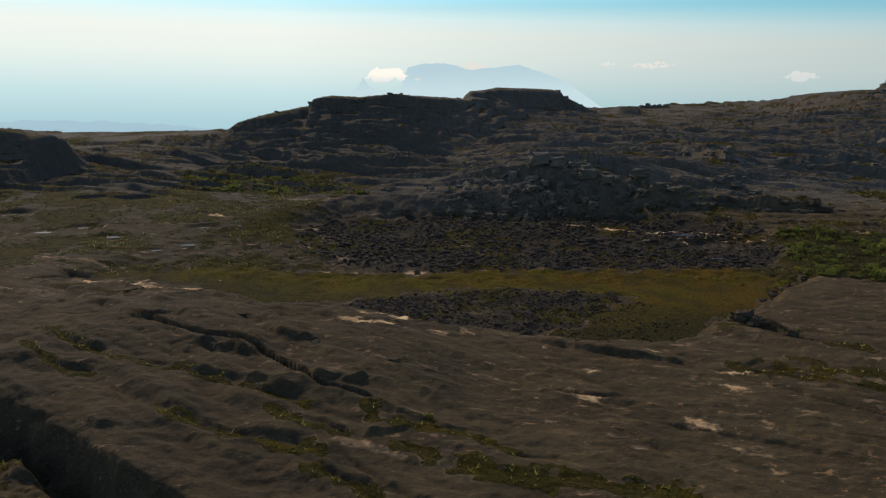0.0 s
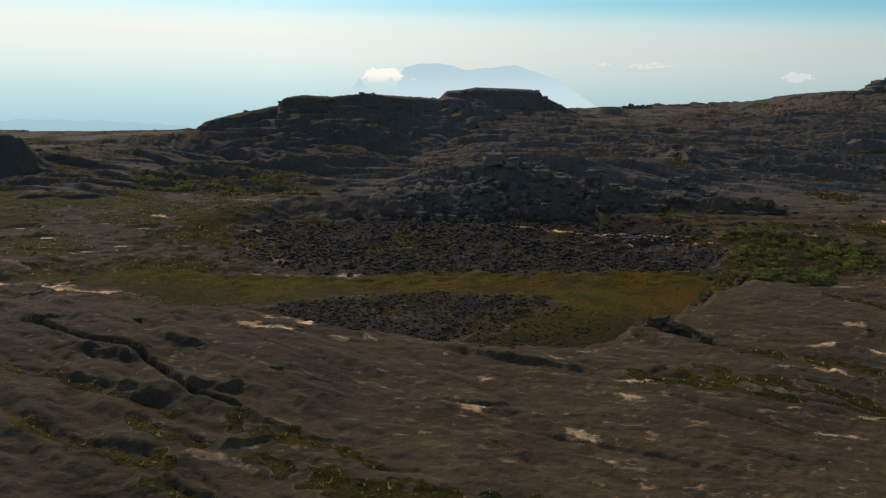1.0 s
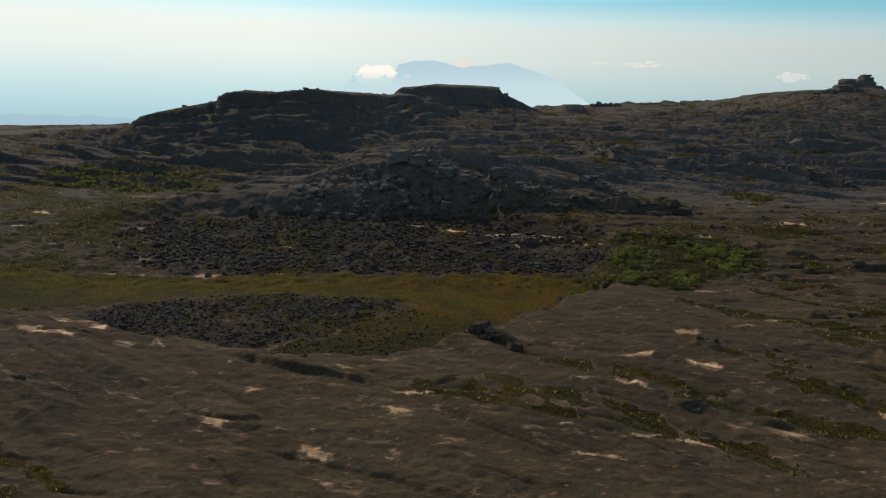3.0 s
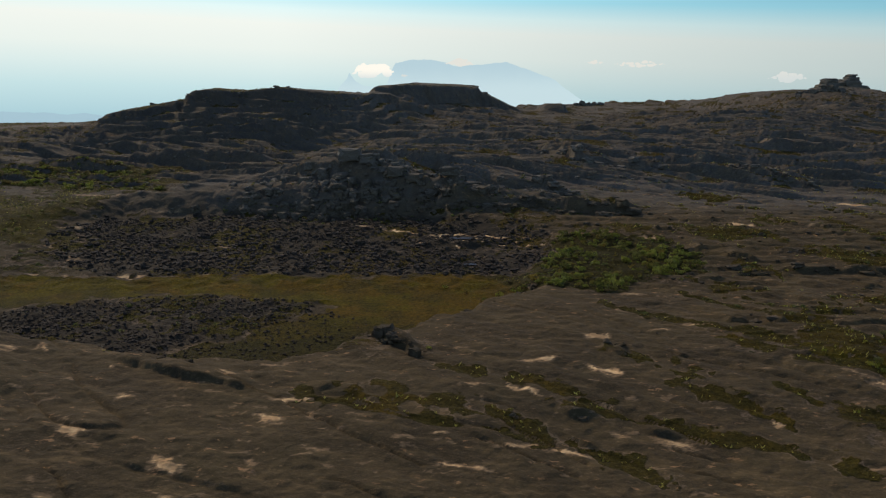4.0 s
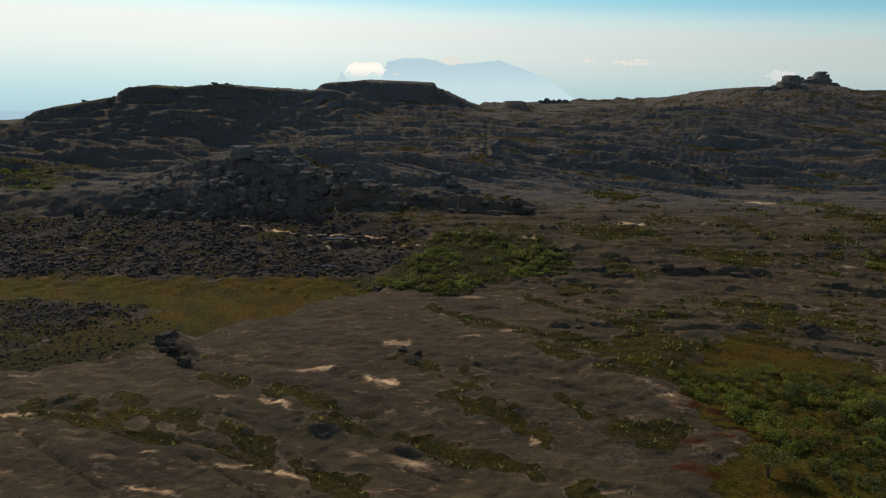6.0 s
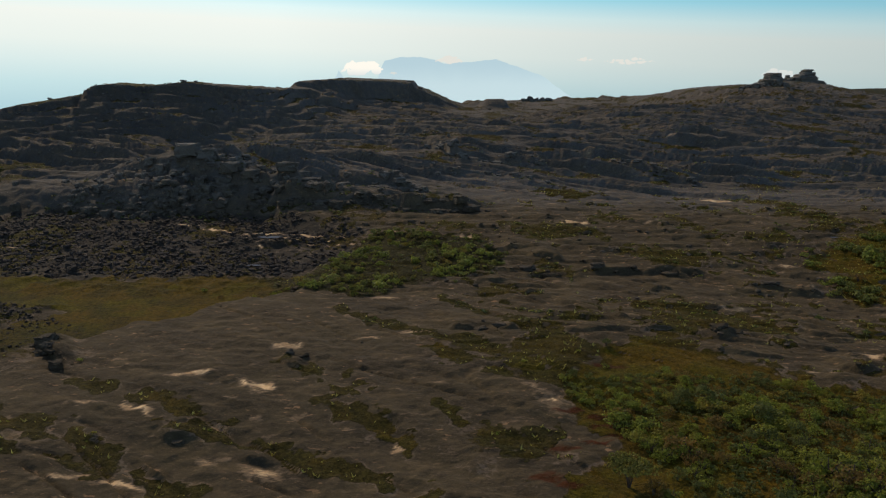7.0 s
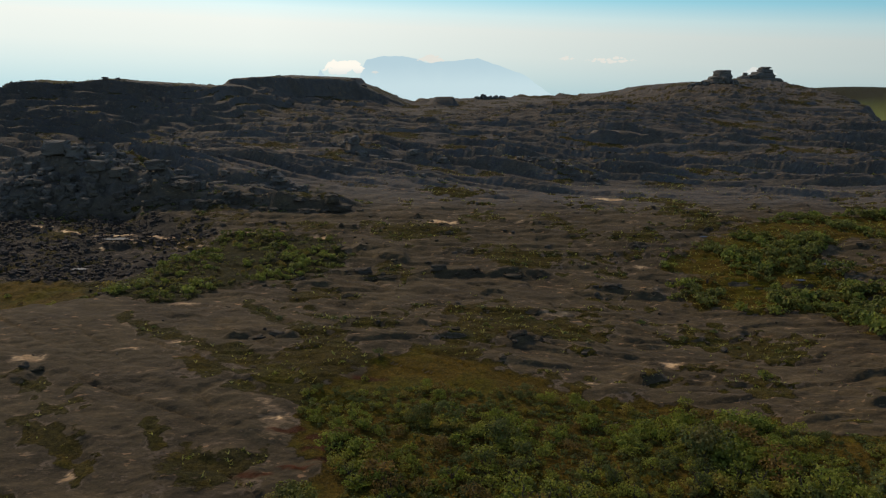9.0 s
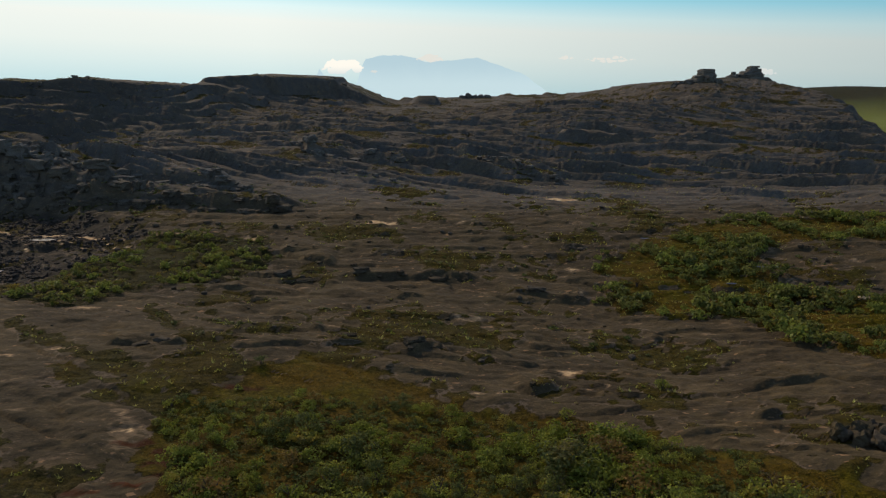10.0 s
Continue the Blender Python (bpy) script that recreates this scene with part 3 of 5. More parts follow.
def zones(x, y):
    """Cover of the ground: plants, bare pale sand, dark broken rock, each 0..1; and how yellow the plants are."""
    wx, wy = fbm(x, y, 9, 3, 103) * 2.2, fbm(x, y, 9, 3, 109) * 2.2
    fine = fbm(x, y, 2.6, 3, 111)
    gx, gy = x + wx, y + wy
    ragged = fbm(x, y, 7, 3, 115)
    meadow = sstep(-2.0, 2.0, area_dist(gx, gy, MEADOW) + 1.4 * fine + 3.0 * ragged)
    fen = sstep(-1.0, 1.0, area_dist(x + wx * 0.6, y + wy * 0.6, FEN) + fine)
    mid = sstep(-2.0, 2.0, area_dist(gx, gy, GROVE_MID) + 1.5 * fine)
    east = sstep(-2.0, 4.0, area_dist(gx, gy, GROVE_EAST) + 2 * fine)
    west = sstep(-6.0, 4.0, area_dist(gx, gy, GROVE_LEFT) + 2 * fine)
    plants = np.maximum.reduce([meadow, fen, mid, east, west])
    jx, jy = x + 0.4 * wx + 0.3 * fine, y + 0.4 * wy + 0.3 * fine
    joints = np.zeros(x.shape)
    for course, half, deep, green in GROOVES:
        d, al = line_dist(jx, jy + (0.5 if course[0][0] < 5 else 0.2), course, half * 5)
        w = half * (0.6 + 0.7 * np.abs(np.sin(al * 9 + deep * 5)))
        strip = green * sstep(1.2, 0.5, d / w + 0.7 * fine) * sstep(-0.65 if course[0][0] > 5 else -0.9, -0.1 if course[0][0] > 5 else -0.35, perlin(x / 5 + deep * 7, y / 5, 117))
        plants = np.maximum(plants, strip)
        joints = np.maximum(joints, strip)
    patch = fbm(x, y, 20, 3, 121) + 0.5 * fine
    thin = sstep(0.0, 0.45, patch) * sstep(120, 160, x + 0.2 * y) * sstep(300, 240, y) * 0.8
    thin = np.maximum(thin, sstep(-0.5, 0.1, patch) * sstep(0, -50, x) * sstep(150, 175, y) * sstep(340, 290, y) * 0.9)
    thin = np.maximum(thin, sstep(-0.1, 0.45, patch) * bump2(x, y, 60, 215, 130, 40) * 0.75)
    thin = np.maximum(thin, sstep(0.1, 0.5, patch) * bump2(x, y, 175, 250, 60, 25) * 1.2)
    thin = np.maximum(thin, sstep(-0.5, 0.3, patch) * sstep(250, 300, y) * 0.6)
    thin = np.maximum(thin, sstep(-0.2, 0.3, patch) * bump2(x, y, 45, 238, 45, 12) * 0.9)
    thin = np.maximum(thin, sstep(-0.4, 0.3, patch) * bump2(x, y, 45, 275, 45, 35) * 0.8)
    thin = np.maximum(thin, sstep(-0.4, 0.2, patch) * bump2(x, y, -45, 149, 38, 13) * 1.0)
    thin = np.maximum(thin, sstep(-0.3, 0.3, patch) * bump2(x, y, 30, 128, 30, 8) * 0.8)
    thin = np.maximum(thin, sstep(-0.5, 0.1, patch) * np.maximum(bump2(x, y, 72, 184, 16, 24), bump2(x, y, 84, 184, 12, 18)))
    thin = np.maximum(thin, sstep(-0.35, 0.1, patch) * bump2(x, y, 119.5, 103.5, 6.5, 5) * 1.2)
    d, al = line_dist(x, y, CREVASSE, 40)
    side = (y - np.interp(x, [p[0] for p in CREVASSE], [p[1] for p in CREVASSE])) < 0
    thin = np.maximum(thin, np.where(side & (d < 39), 0.9 * sstep(-0.3, 0.2, patch) * sstep(2, 4, d), 0))
    valley = sstep(540, 640, x) * sstep(700, 800, y) * sstep(1750, 1350, y - 0.1 * (x - 800)) * (1 - bump2(x, y, 715, 1330, 90, 120))
    wooded = sstep(1000, 1100, y) * (1 - valley)
    plants = np.clip(np.maximum.reduce([plants, thin, valley, wooded]), 0, 1)
    sand = np.zeros(x.shape)
    flick = fbm(x * 0.79 - y * 0.61, (x * 0.61 + y * 0.79) * 2.6, 2.2, 3, 113)
    sx, sy = x + 1.1 * fine + 0.2 * wx, y + 0.6 * fine + 0.15 * wy
    for cx, cy, a, b, turn, *bare in SANDS:
        near = np.nonzero((np.abs(sx - cx) < 2 * a + 1) & (np.abs(sy - cy) < 2 * a + 1))[0]
        if not len(near):
            continue
        c, s = math.cos(radians(turn)), math.sin(radians(turn))
        dx, dy = sx[near] - cx, sy[near] - cy
        q = np.hypot((dx * c + dy * s) / (1.15 * a), (dy * c - dx * s) / b)
        f = flick[near]
        sand[near] = np.maximum(sand[near], (bare[0] if bare else (1.0 if a > 2.8 else 0.6)) * sstep(1.25, 0.55, q + 0.7 * np.abs(f) + 0.3 * f + 0.2 * fine[near]))
    rub = np.maximum(sstep(-2, 2, area_dist(gx, gy, RUBBLE_FAR)), sstep(-2, 2, area_dist(gx, gy, RUBBLE_NEAR)))
    yellow = np.clip(np.maximum(meadow * (0.12 + 0.88 * sstep(150, 164, y + 0.9 * wy + 0.16 * x)) * (0.45 + 0.55 * sstep(-0.35, 0.25, ragged + 0.3 * fine)), 0.8 * fen) + 0.18 * joints + 0.35 * sstep(0.0, 0.5, patch) + 0.5 * valley + 0.9 * east - 0.3 * mid - wooded, 0, 1)
    peat = np.zeros(x.shape)
    for cx, cy, a, b in PEAT_POOLS:
        peat = np.maximum(peat, sstep(1.2, 0.8, np.hypot((sx - cx) / a, (sy - cy) / b)))
    # darker ground in the west, on the near slabs and faintly in the hills
    darkening = np.maximum(0.5 * sstep(50, -40, x) + 0.3 * sstep(10, -60, x) * sstep(150, 170, y) * sstep(300, 260, y), np.maximum(0.22 * bump2(x, y, 95, 108, 48, 32), 0.12 * sstep(240, 290, y))) * (0.75 + 0.4 * patch)
    rub_turf = rub * sstep(-0.25, 0.4, patch + 0.4 * fine) * 0.8
    # the sixth field is where haze is painted into the hill rock
    return np.maximum(plants * (1 - 0.5 * rub), rub_turf) * (1 - 0.9 * sand), sand, np.maximum(0.85 * rub * (1 - 0.9 * meadow), np.clip(darkening, 0, 0.8)), yellow, peat, sstep(222, 262, y + 2 * wy) * (0.6 + 0.4 * sstep(-0.3, 0.4, patch)) * (1 - valley) * (1 - wooded), valley


# ---- materials ----
def material(name, rough=0.85):
    m = bpy.data.materials.new(name)
    m.use_nodes = True
    nt = m.node_tree
    b = nt.nodes["Principled BSDF"]
    b.inputs["Roughness"].default_value = rough
    b.inputs["Specular IOR Level"].default_value = 0.03
    return m, nt, b


def link(nt, a, b):
    nt.links.new(a, b)


def noise_node(nt, scale, detail=4, rough=0.55, squash=None, turn=0.0, coord=None):
    """A noise of that many features a metre; squash stretches it along a direction."""
    n = nt.nodes.new("ShaderNodeTexNoise")
    n.inputs["Scale"].default_value, n.inputs["Detail"].default_value, n.inputs["Roughness"].default_value = scale, detail, rough
    if coord is None:
        g = nt.nodes.new("ShaderNodeNewGeometry")
        coord = g.outputs["Position"]
    if squash:
        mp = nt.nodes.new("ShaderNodeMapping")
        mp.inputs["Rotation"].default_value = (0, 0, radians(turn))
        mp.inputs["Scale"].default_value = squash
        link(nt, coord, mp.inputs[0])
        coord = mp.outputs[0]
    link(nt, coord, n.inputs["Vector"])
    return n.outputs["Fac"]


def ranged(nt, value, a, b, lo=0.0, hi=1.0):
    n = nt.nodes.new("ShaderNodeMapRange")
    n.interpolation_type = "SMOOTHSTEP"
    for k, v in zip((1, 2, 3, 4), (a, b, lo, hi)):
        n.inputs[k].default_value = v
    link(nt, value, n.inputs[0])
    return n.outputs[0]


def maths(nt, op, a, b):
    n = nt.nodes.new("ShaderNodeMath")
    n.operation = op
    for k, v in enumerate((a, b)):
        if isinstance(v, (int, float)):
            n.inputs[k].default_value = v
        else:
            link(nt, v, n.inputs[k])
    return n.outputs[0]


def mixed(nt, fac, a, b):
    n = nt.nodes.new("ShaderNodeMix")
    n.data_type = "RGBA"
    if isinstance(fac, float):
        n.inputs[0].default_value = fac
    else:
        link(nt, fac, n.inputs[0])
    for k, v in ((6, a), (7, b)):
        if isinstance(v, tuple):
            n.inputs[k].default_value = (*v, 1)
        else:
            link(nt, v, n.inputs[k])
    return n.outputs[2]


def bumped(nt, bsdf, value, strength, distance):
    n = nt.nodes.new("ShaderNodeBump")
    n.inputs["Strength"].default_value, n.inputs["Distance"].default_value = strength, distance
    link(nt, value, n.inputs["Height"])
    link(nt, n.outputs[0], bsdf.inputs["Normal"])


JOINTS = 38.0      # degrees by which the joints run clockwise from +x
ROCK_DARK, ROCK_MID, ROCK_WARM = (0.037, 0.027, 0.014), (0.055, 0.040, 0.019), (0.092, 0.063, 0.029)


def rock_colour(nt):
    big = noise_node(nt, 0.07, 4)
    drawn = noise_node(nt, 0.30, 6, 0.68, (0.5, 1.7, 1.0), JOINTS)
    mottle = noise_node(nt, 0.8, 5, 0.7)
    fine = noise_node(nt, 2.6, 5, 0.7)
    c = mixed(nt, ranged(nt, big, 0.35, 0.65), ROCK_DARK, ROCK_MID)
    c = mixed(nt, ranged(nt, drawn, 0.47, 0.72), c, ROCK_WARM)
    c = mixed(nt, ranged(nt, mottle, 0.46, 0.70, 0, 0.75), c, (0.034, 0.025, 0.014))
    c = mixed(nt, ranged(nt, fine, 0.50, 0.80, 0, 0.55), c, (0.105, 0.073, 0.040))
    speck = noise_node(nt, 7.0, 3, 0.8)
    c = mixed(nt, ranged(nt, speck, 0.56, 0.72, 0, 0.65), c, (0.018, 0.014, 0.010))
    c = mixed(nt, ranged(nt, speck, 0.40, 0.28, 0, 0.5), c, (0.150, 0.110, 0.065))
    return c, fine, drawn


mat_ground, nt, bs = material("sandstone_and_turf", 0.9)
rock, fine, drawn = rock_colour(nt)
zone = nt.nodes.new("ShaderNodeAttribute")
zone.attribute_name = "zone"
zs = nt.nodes.new("ShaderNodeSeparateColor")
link(nt, zone.outputs["Color"], zs.inputs[0])
# hill rock coloured paler and greyer in place of haze
hazed = nt.nodes.new("ShaderNodeAttribute")
hazed.attribute_name = "hill_haze"
rock = mixed(nt, maths(nt, "MULTIPLY", hazed.outputs["Fac"], ranged(nt, fine, 0.3, 0.7, 0.45, 0.9)), rock, mixed(nt, ranged(nt, drawn, 0.4, 0.65), (0.092, 0.086, 0.076), (0.118, 0.100, 0.078)))
# small pale scars where the dark crust has flaked off
scar = noise_node(nt, 0.85, 5, 0.62, (0.6, 1.25, 1.0), JOINTS - 20)
scar2 = noise_node(nt, 0.06, 2)
flake = maths(nt, "MULTIPLY", ranged(nt, scar, 0.61, 0.67), ranged(nt, scar2, 0.40, 0.58))
col = mixed(nt, maths(nt, "MULTIPLY", flake, 0.95), rock, (0.205, 0.118, 0.056))
dirt = noise_node(nt, 0.9, 4, 0.6)
col = mixed(nt, maths(nt, "MULTIPLY", zs.outputs[2], 0.9), col, (0.020, 0.017, 0.013))
grit = noise_node(nt, 2.2, 5, 0.7, (0.6, 1.5, 1.0), JOINTS - 20)
sandy = maths(nt, "ADD", zs.outputs[1], maths(nt, "MULTIPLY", maths(nt, "SUBTRACT", grit, 0.5), 1.2))
col = mixed(nt, ranged(nt, sandy, 0.02, 0.35, 0, 0.55), col, (0.170, 0.112, 0.062))
col = mixed(nt, ranged(nt, sandy, 0.34, 0.95), col, mixed(nt, ranged(nt, noise_node(nt, 0.5, 3), 0.4, 0.7), (0.37, 0.225, 0.105), (0.68, 0.455, 0.225)))
tuft = noise_node(nt, 1.6, 5, 0.7)
turf_big = noise_node(nt, 0.12, 4, 0.6)
green = mixed(nt, ranged(nt, tuft, 0.35, 0.7), (0.016, 0.013, 0.004), (0.042, 0.034, 0.008))
gold = mixed(nt, ranged(nt, tuft, 0.3, 0.7), (0.034, 0.027, 0.002), (0.094, 0.069, 0.004))
rust = mixed(nt, ranged(nt, tuft, 0.3, 0.7), (0.040, 0.025, 0.003), (0.104, 0.060, 0.006))
where = nt.nodes.new("ShaderNodeNewGeometry")
wsep = nt.nodes.new("ShaderNodeSeparateXYZ")
link(nt, where.outputs["Position"], wsep.inputs[0])
turf_big = maths(nt, "ADD", turf_big, ranged(nt, wsep.outputs[0], 15.0, 60.0, -0.06, 0.10))
turf_big = maths(nt, "ADD", turf_big, ranged(nt, wsep.outputs[0], 85.0, 115.0, 0.0, -0.07))
gold = mixed(nt, ranged(nt, turf_big, 0.42, 0.60), gold, rust)
turf = mixed(nt, zone.outputs["Alpha"], green, gold)
past = nt.nodes.new("ShaderNodeAttribute")
past.attribute_name = "pasture"
blade = noise_node(nt, 5.0, 3, 0.75)
turf = mixed(nt, ranged(nt, blade, 0.52, 0.70, 0, 0.8), turf, (0.012, 0.010, 0.003))
turf = mixed(nt, ranged(nt, blade, 0.40, 0.28, 0, 0.45), turf, (0.120, 0.110, 0.030))
turf = mixed(nt, past.outputs["Fac"], turf, mixed(nt, tuft, (0.085, 0.095, 0.020), (0.19, 0.19, 0.045)))
cover = maths(nt, "ADD", zs.outputs[0], maths(nt, "MULTIPLY", maths(nt, "SUBTRACT", tuft, 0.5), 1.1))
rim = maths(nt, "MULTIPLY", ranged(nt, cover, 0.16, 0.30), ranged(nt, noise_node(nt, 0.22, 3), 0.46, 0.60, 0, 0.55))
col = mixed(nt, rim, col, (0.140, 0.098, 0.062))
cover = ranged(nt, cover, 0.38, 0.56)
col = mixed(nt, cover, col, turf)
peat = nt.nodes.new("ShaderNodeAttribute")
peat.attribute_name = "peat"
col = mixed(nt, maths(nt, "MULTIPLY", peat.outputs["Fac"], ranged(nt, tuft, 0.2, 0.55, 0.3, 1.0)), col, mixed(nt, dirt, (0.028, 0.009, 0.003), (0.062, 0.018, 0.004)))
link(nt, col, bs.inputs["Base Color"])
link(nt, ranged(nt, peat.outputs["Fac"], 0.3, 0.9, 0.9, 0.8), bs.inputs["Roughness"])
relief = maths(nt, "ADD", maths(nt, "MULTIPLY", fine, 0.09), maths(nt, "ADD", maths(nt, "MULTIPLY", noise_node(nt, 0.55, 4, 0.45), 1.2), maths(nt, "MULTIPLY", noise_node(nt, 1.3, 3, 0.5), 0.36)))
relief = maths(nt, "ADD", relief, maths(nt, "MULTIPLY", maths(nt, "MULTIPLY", noise_node(nt, 3.5, 3, 0.7), cover), 0.8))
bumped(nt, bs, relief, 0.95, 0.38)

mat_rock, nt, bs = material("dark_sandstone", 0.9)
rock, fine, drawn = rock_colour(nt)
info = nt.nodes.new("ShaderNodeObjectInfo")
isl = nt.nodes.new("ShaderNodeNewGeometry")
tint = maths(nt, "FRACT", maths(nt, "ADD", info.outputs["Random"], isl.outputs["Random Per Island"]), 0.0)
rock = mixed(nt, ranged(nt, tint, 0.0, 1.0, 0.1, 0.7), rock, (0.072, 0.058, 0.042))
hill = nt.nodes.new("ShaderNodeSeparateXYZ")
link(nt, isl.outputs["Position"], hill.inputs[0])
rock = mixed(nt, maths(nt, "MULTIPLY", ranged(nt, hill.outputs[1], 222.0, 262.0, 0.0, 0.8), ranged(nt, fine, 0.3, 0.7, 0.4, 0.9)), rock, (0.145, 0.130, 0.105))  # blocks in the hills painted paler, as haze would lift their shade
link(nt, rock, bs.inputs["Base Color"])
bumped(nt, bs, maths(nt, "ADD", fine, noise_node(nt, 0.8, 4)), 0.8, 0.3)


mat_rubble, nt, bs = material("broken_dark_stone", 0.85)
isl = nt.nodes.new("ShaderNodeNewGeometry")
c = mixed(nt, isl.outputs["Random Per Island"], (0.022, 0.018, 0.014), (0.050, 0.038, 0.027))
c = mixed(nt, ranged(nt, noise_node(nt, 2.5, 4, 0.7), 0.45, 0.7, 0, 0.5), c, (0.070, 0.054, 0.038))
link(nt, c, bs.inputs["Base Color"])
bumped(nt, bs, noise_node(nt, 1.8, 4), 0.7, 0.2)


def leaf_material(name, dark, light, dry, spots=0.22):
    m, nt, bs = material(name, 0.6)
    info = nt.nodes.new("ShaderNodeObjectInfo")
    geo = nt.nodes.new("ShaderNodeNewGeometry")
    c = mixed(nt, geo.outputs["Random Per Island"], dark, light)
    patch = noise_node(nt, spots, 2)
    c = mixed(nt, ranged(nt, maths(nt, "ADD", patch, maths(nt, "MULTIPLY", info.outputs["Random"], 0.35)), 0.74, 0.95, 0, 0.75), c, dry)
    link(nt, c, bs.inputs["Base Color"])
    bs.inputs["Specular IOR Level"].default_value = 0.08
    tr = nt.nodes.new("ShaderNodeBsdfTranslucent")
    link(nt, c, tr.inputs[0])
    mx = nt.nodes.new("ShaderNodeMixShader")
    mx.inputs[0].default_value = 0.5
    link(nt, bs.outputs[0], mx.inputs[1])
    link(nt, tr.outputs[0], mx.inputs[2])
    link(nt, mx.outputs[0], nt.nodes["Material Output"].inputs[0])
    return m


mat_leaf = leaf_material("shrub_leaves", (0.086, 0.092, 0.012), (0.260, 0.260, 0.038), (0.220, 0.140, 0.026))
mat_fern = leaf_material("fern_leaves", (0.076, 0.088, 0.010), (0.205, 0.215, 0.026), (0.210, 0.145, 0.024), 0.16)
mat_rust_leaf = leaf_material("bronze_leaves", (0.075, 0.050, 0.012), (0.190, 0.120, 0.030), (0.220, 0.130, 0.030), 0.15)
mat_far_leaf = leaf_material("hill_scrub_leaves", (0.048, 0.056, 0.014), (0.120, 0.128, 0.034), (0.130, 0.095, 0.030))
mat_pale_leaf = leaf_material("pale_leaves", (0.080, 0.096, 0.012), (0.215, 0.225, 0.034), (0.200, 0.165, 0.030))
mat_rosette = leaf_material("rosette_leaves", (0.14, 0.13, 0.020), (0.50, 0.46, 0.12), (0.30, 0.24, 0.05))
mat_grove = leaf_material("grove_leaves", (0.050, 0.056, 0.012), (0.175, 0.170, 0.036), (0.190, 0.125, 0.024))
mat_grove_pale = leaf_material("grove_bright_leaves", (0.075, 0.088, 0.013), (0.215, 0.225, 0.040), (0.215, 0.150, 0.024), 0.16)
mat_meadow = leaf_material("meadow_blades", (0.026, 0.023, 0.003), (0.062, 0.052, 0.007), (0.090, 0.050, 0.010), 0.16)
mat_grass = leaf_material("sedge_blades", (0.060, 0.052, 0.010), (0.130, 0.105, 0.020), (0.140, 0.080, 0.018))

mat_bark, nt, bs = material("bark", 0.9)
link(nt, mixed(nt, noise_node(nt, 6.0, 4), (0.035, 0.026, 0.02), (0.09, 0.07, 0.055)), bs.inputs["Base Color"])

mat_water, nt, bs = material("pool_water", 0.4)
bs.inputs["Base Color"].default_value = (0.030, 0.033, 0.036, 1)
bs.inputs["Specular IOR Level"].default_value = 0.03
bumped(nt, bs, noise_node(nt, 4.0, 2), 0.15, 0.02)


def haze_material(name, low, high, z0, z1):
    """Far land or cloud: the airlight of kilometres of air is painted in as emission."""
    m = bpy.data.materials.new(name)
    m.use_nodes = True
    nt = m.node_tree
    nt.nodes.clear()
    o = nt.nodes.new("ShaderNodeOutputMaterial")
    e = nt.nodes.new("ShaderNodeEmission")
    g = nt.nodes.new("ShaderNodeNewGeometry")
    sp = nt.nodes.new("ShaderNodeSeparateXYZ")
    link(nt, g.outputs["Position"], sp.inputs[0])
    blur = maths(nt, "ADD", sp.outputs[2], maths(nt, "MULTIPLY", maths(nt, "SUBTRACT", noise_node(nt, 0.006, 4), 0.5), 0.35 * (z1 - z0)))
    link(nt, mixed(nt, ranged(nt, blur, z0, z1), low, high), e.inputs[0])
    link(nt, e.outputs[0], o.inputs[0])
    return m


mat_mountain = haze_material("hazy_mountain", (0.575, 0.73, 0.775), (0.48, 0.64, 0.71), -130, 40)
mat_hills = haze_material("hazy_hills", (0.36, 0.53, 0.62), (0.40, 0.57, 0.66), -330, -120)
# cloud brightness is emission too, painted lighter towards the tops
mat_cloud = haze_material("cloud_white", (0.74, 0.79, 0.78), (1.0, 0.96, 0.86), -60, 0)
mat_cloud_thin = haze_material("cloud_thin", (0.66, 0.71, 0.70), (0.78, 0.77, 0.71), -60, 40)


# ---- mesh helpers ----
def fast_mesh(name, verts, faces, mat, smooth=False):
    """A mesh from arrays: verts n x 3, faces m x k."""
    me = bpy.data.meshes.new(name)
    verts, faces = np.ascontiguousarray(verts, np.float32), np.ascontiguousarray(faces, np.int32)
    m, k = faces.shape
    me.vertices.add(len(verts))
    me.vertices.foreach_set("co", verts.ravel())
    me.loops.add(m * k)
    me.loops.foreach_set("vertex_index", faces.ravel())
    me.polygons.add(m)
    me.polygons.foreach_set("loop_start", np.arange(0, m * k, k, dtype=np.int32))
    me.polygons.foreach_set("use_smooth", np.full(m, smooth, bool))
    me.update(calc_edges=True)
    me.materials.append(mat)
    return me


def bm_mesh(name, bm, mat, smooth=False):
    me = bpy.data.meshes.new(name)
    for f in bm.faces:
        f.smooth = smooth
    bm.to_mesh(me)
    bm.free()
    me.materials.append(mat)
    return me


def part_of(thing, name, mesh, m=None, label=""):
    ob = new(name, mesh)
    ob.parent = thing
    if m is not None:
        ob.matrix_basis = m
    return tagged(ob, label)


# ---- the ground: one sheet, finest where the camera flies over it ----
ys = np.concatenate([np.linspace(-700, -60, 14)[:-1], np.linspace(-60, 62, 34)[:-1], 62 * np.exp(np.linspace(0, math.log(620 / 62), 790))[:-1], 620 * np.exp(np.linspace(0, math.log(1350 / 620), 110)), 1350 * np.exp(np.linspace(0.03, 0.75, 14))])
fine_u = np.linspace(0, 1, 760)
coarse = np.array([1, 12, 40, 100, 200, 350, 600, 950, 1400, 2000.0])
yy = np.maximum(ys, 62)
xl, xr = -0.61 * yy - 22, 172 + 0.64 * (yy - 36)
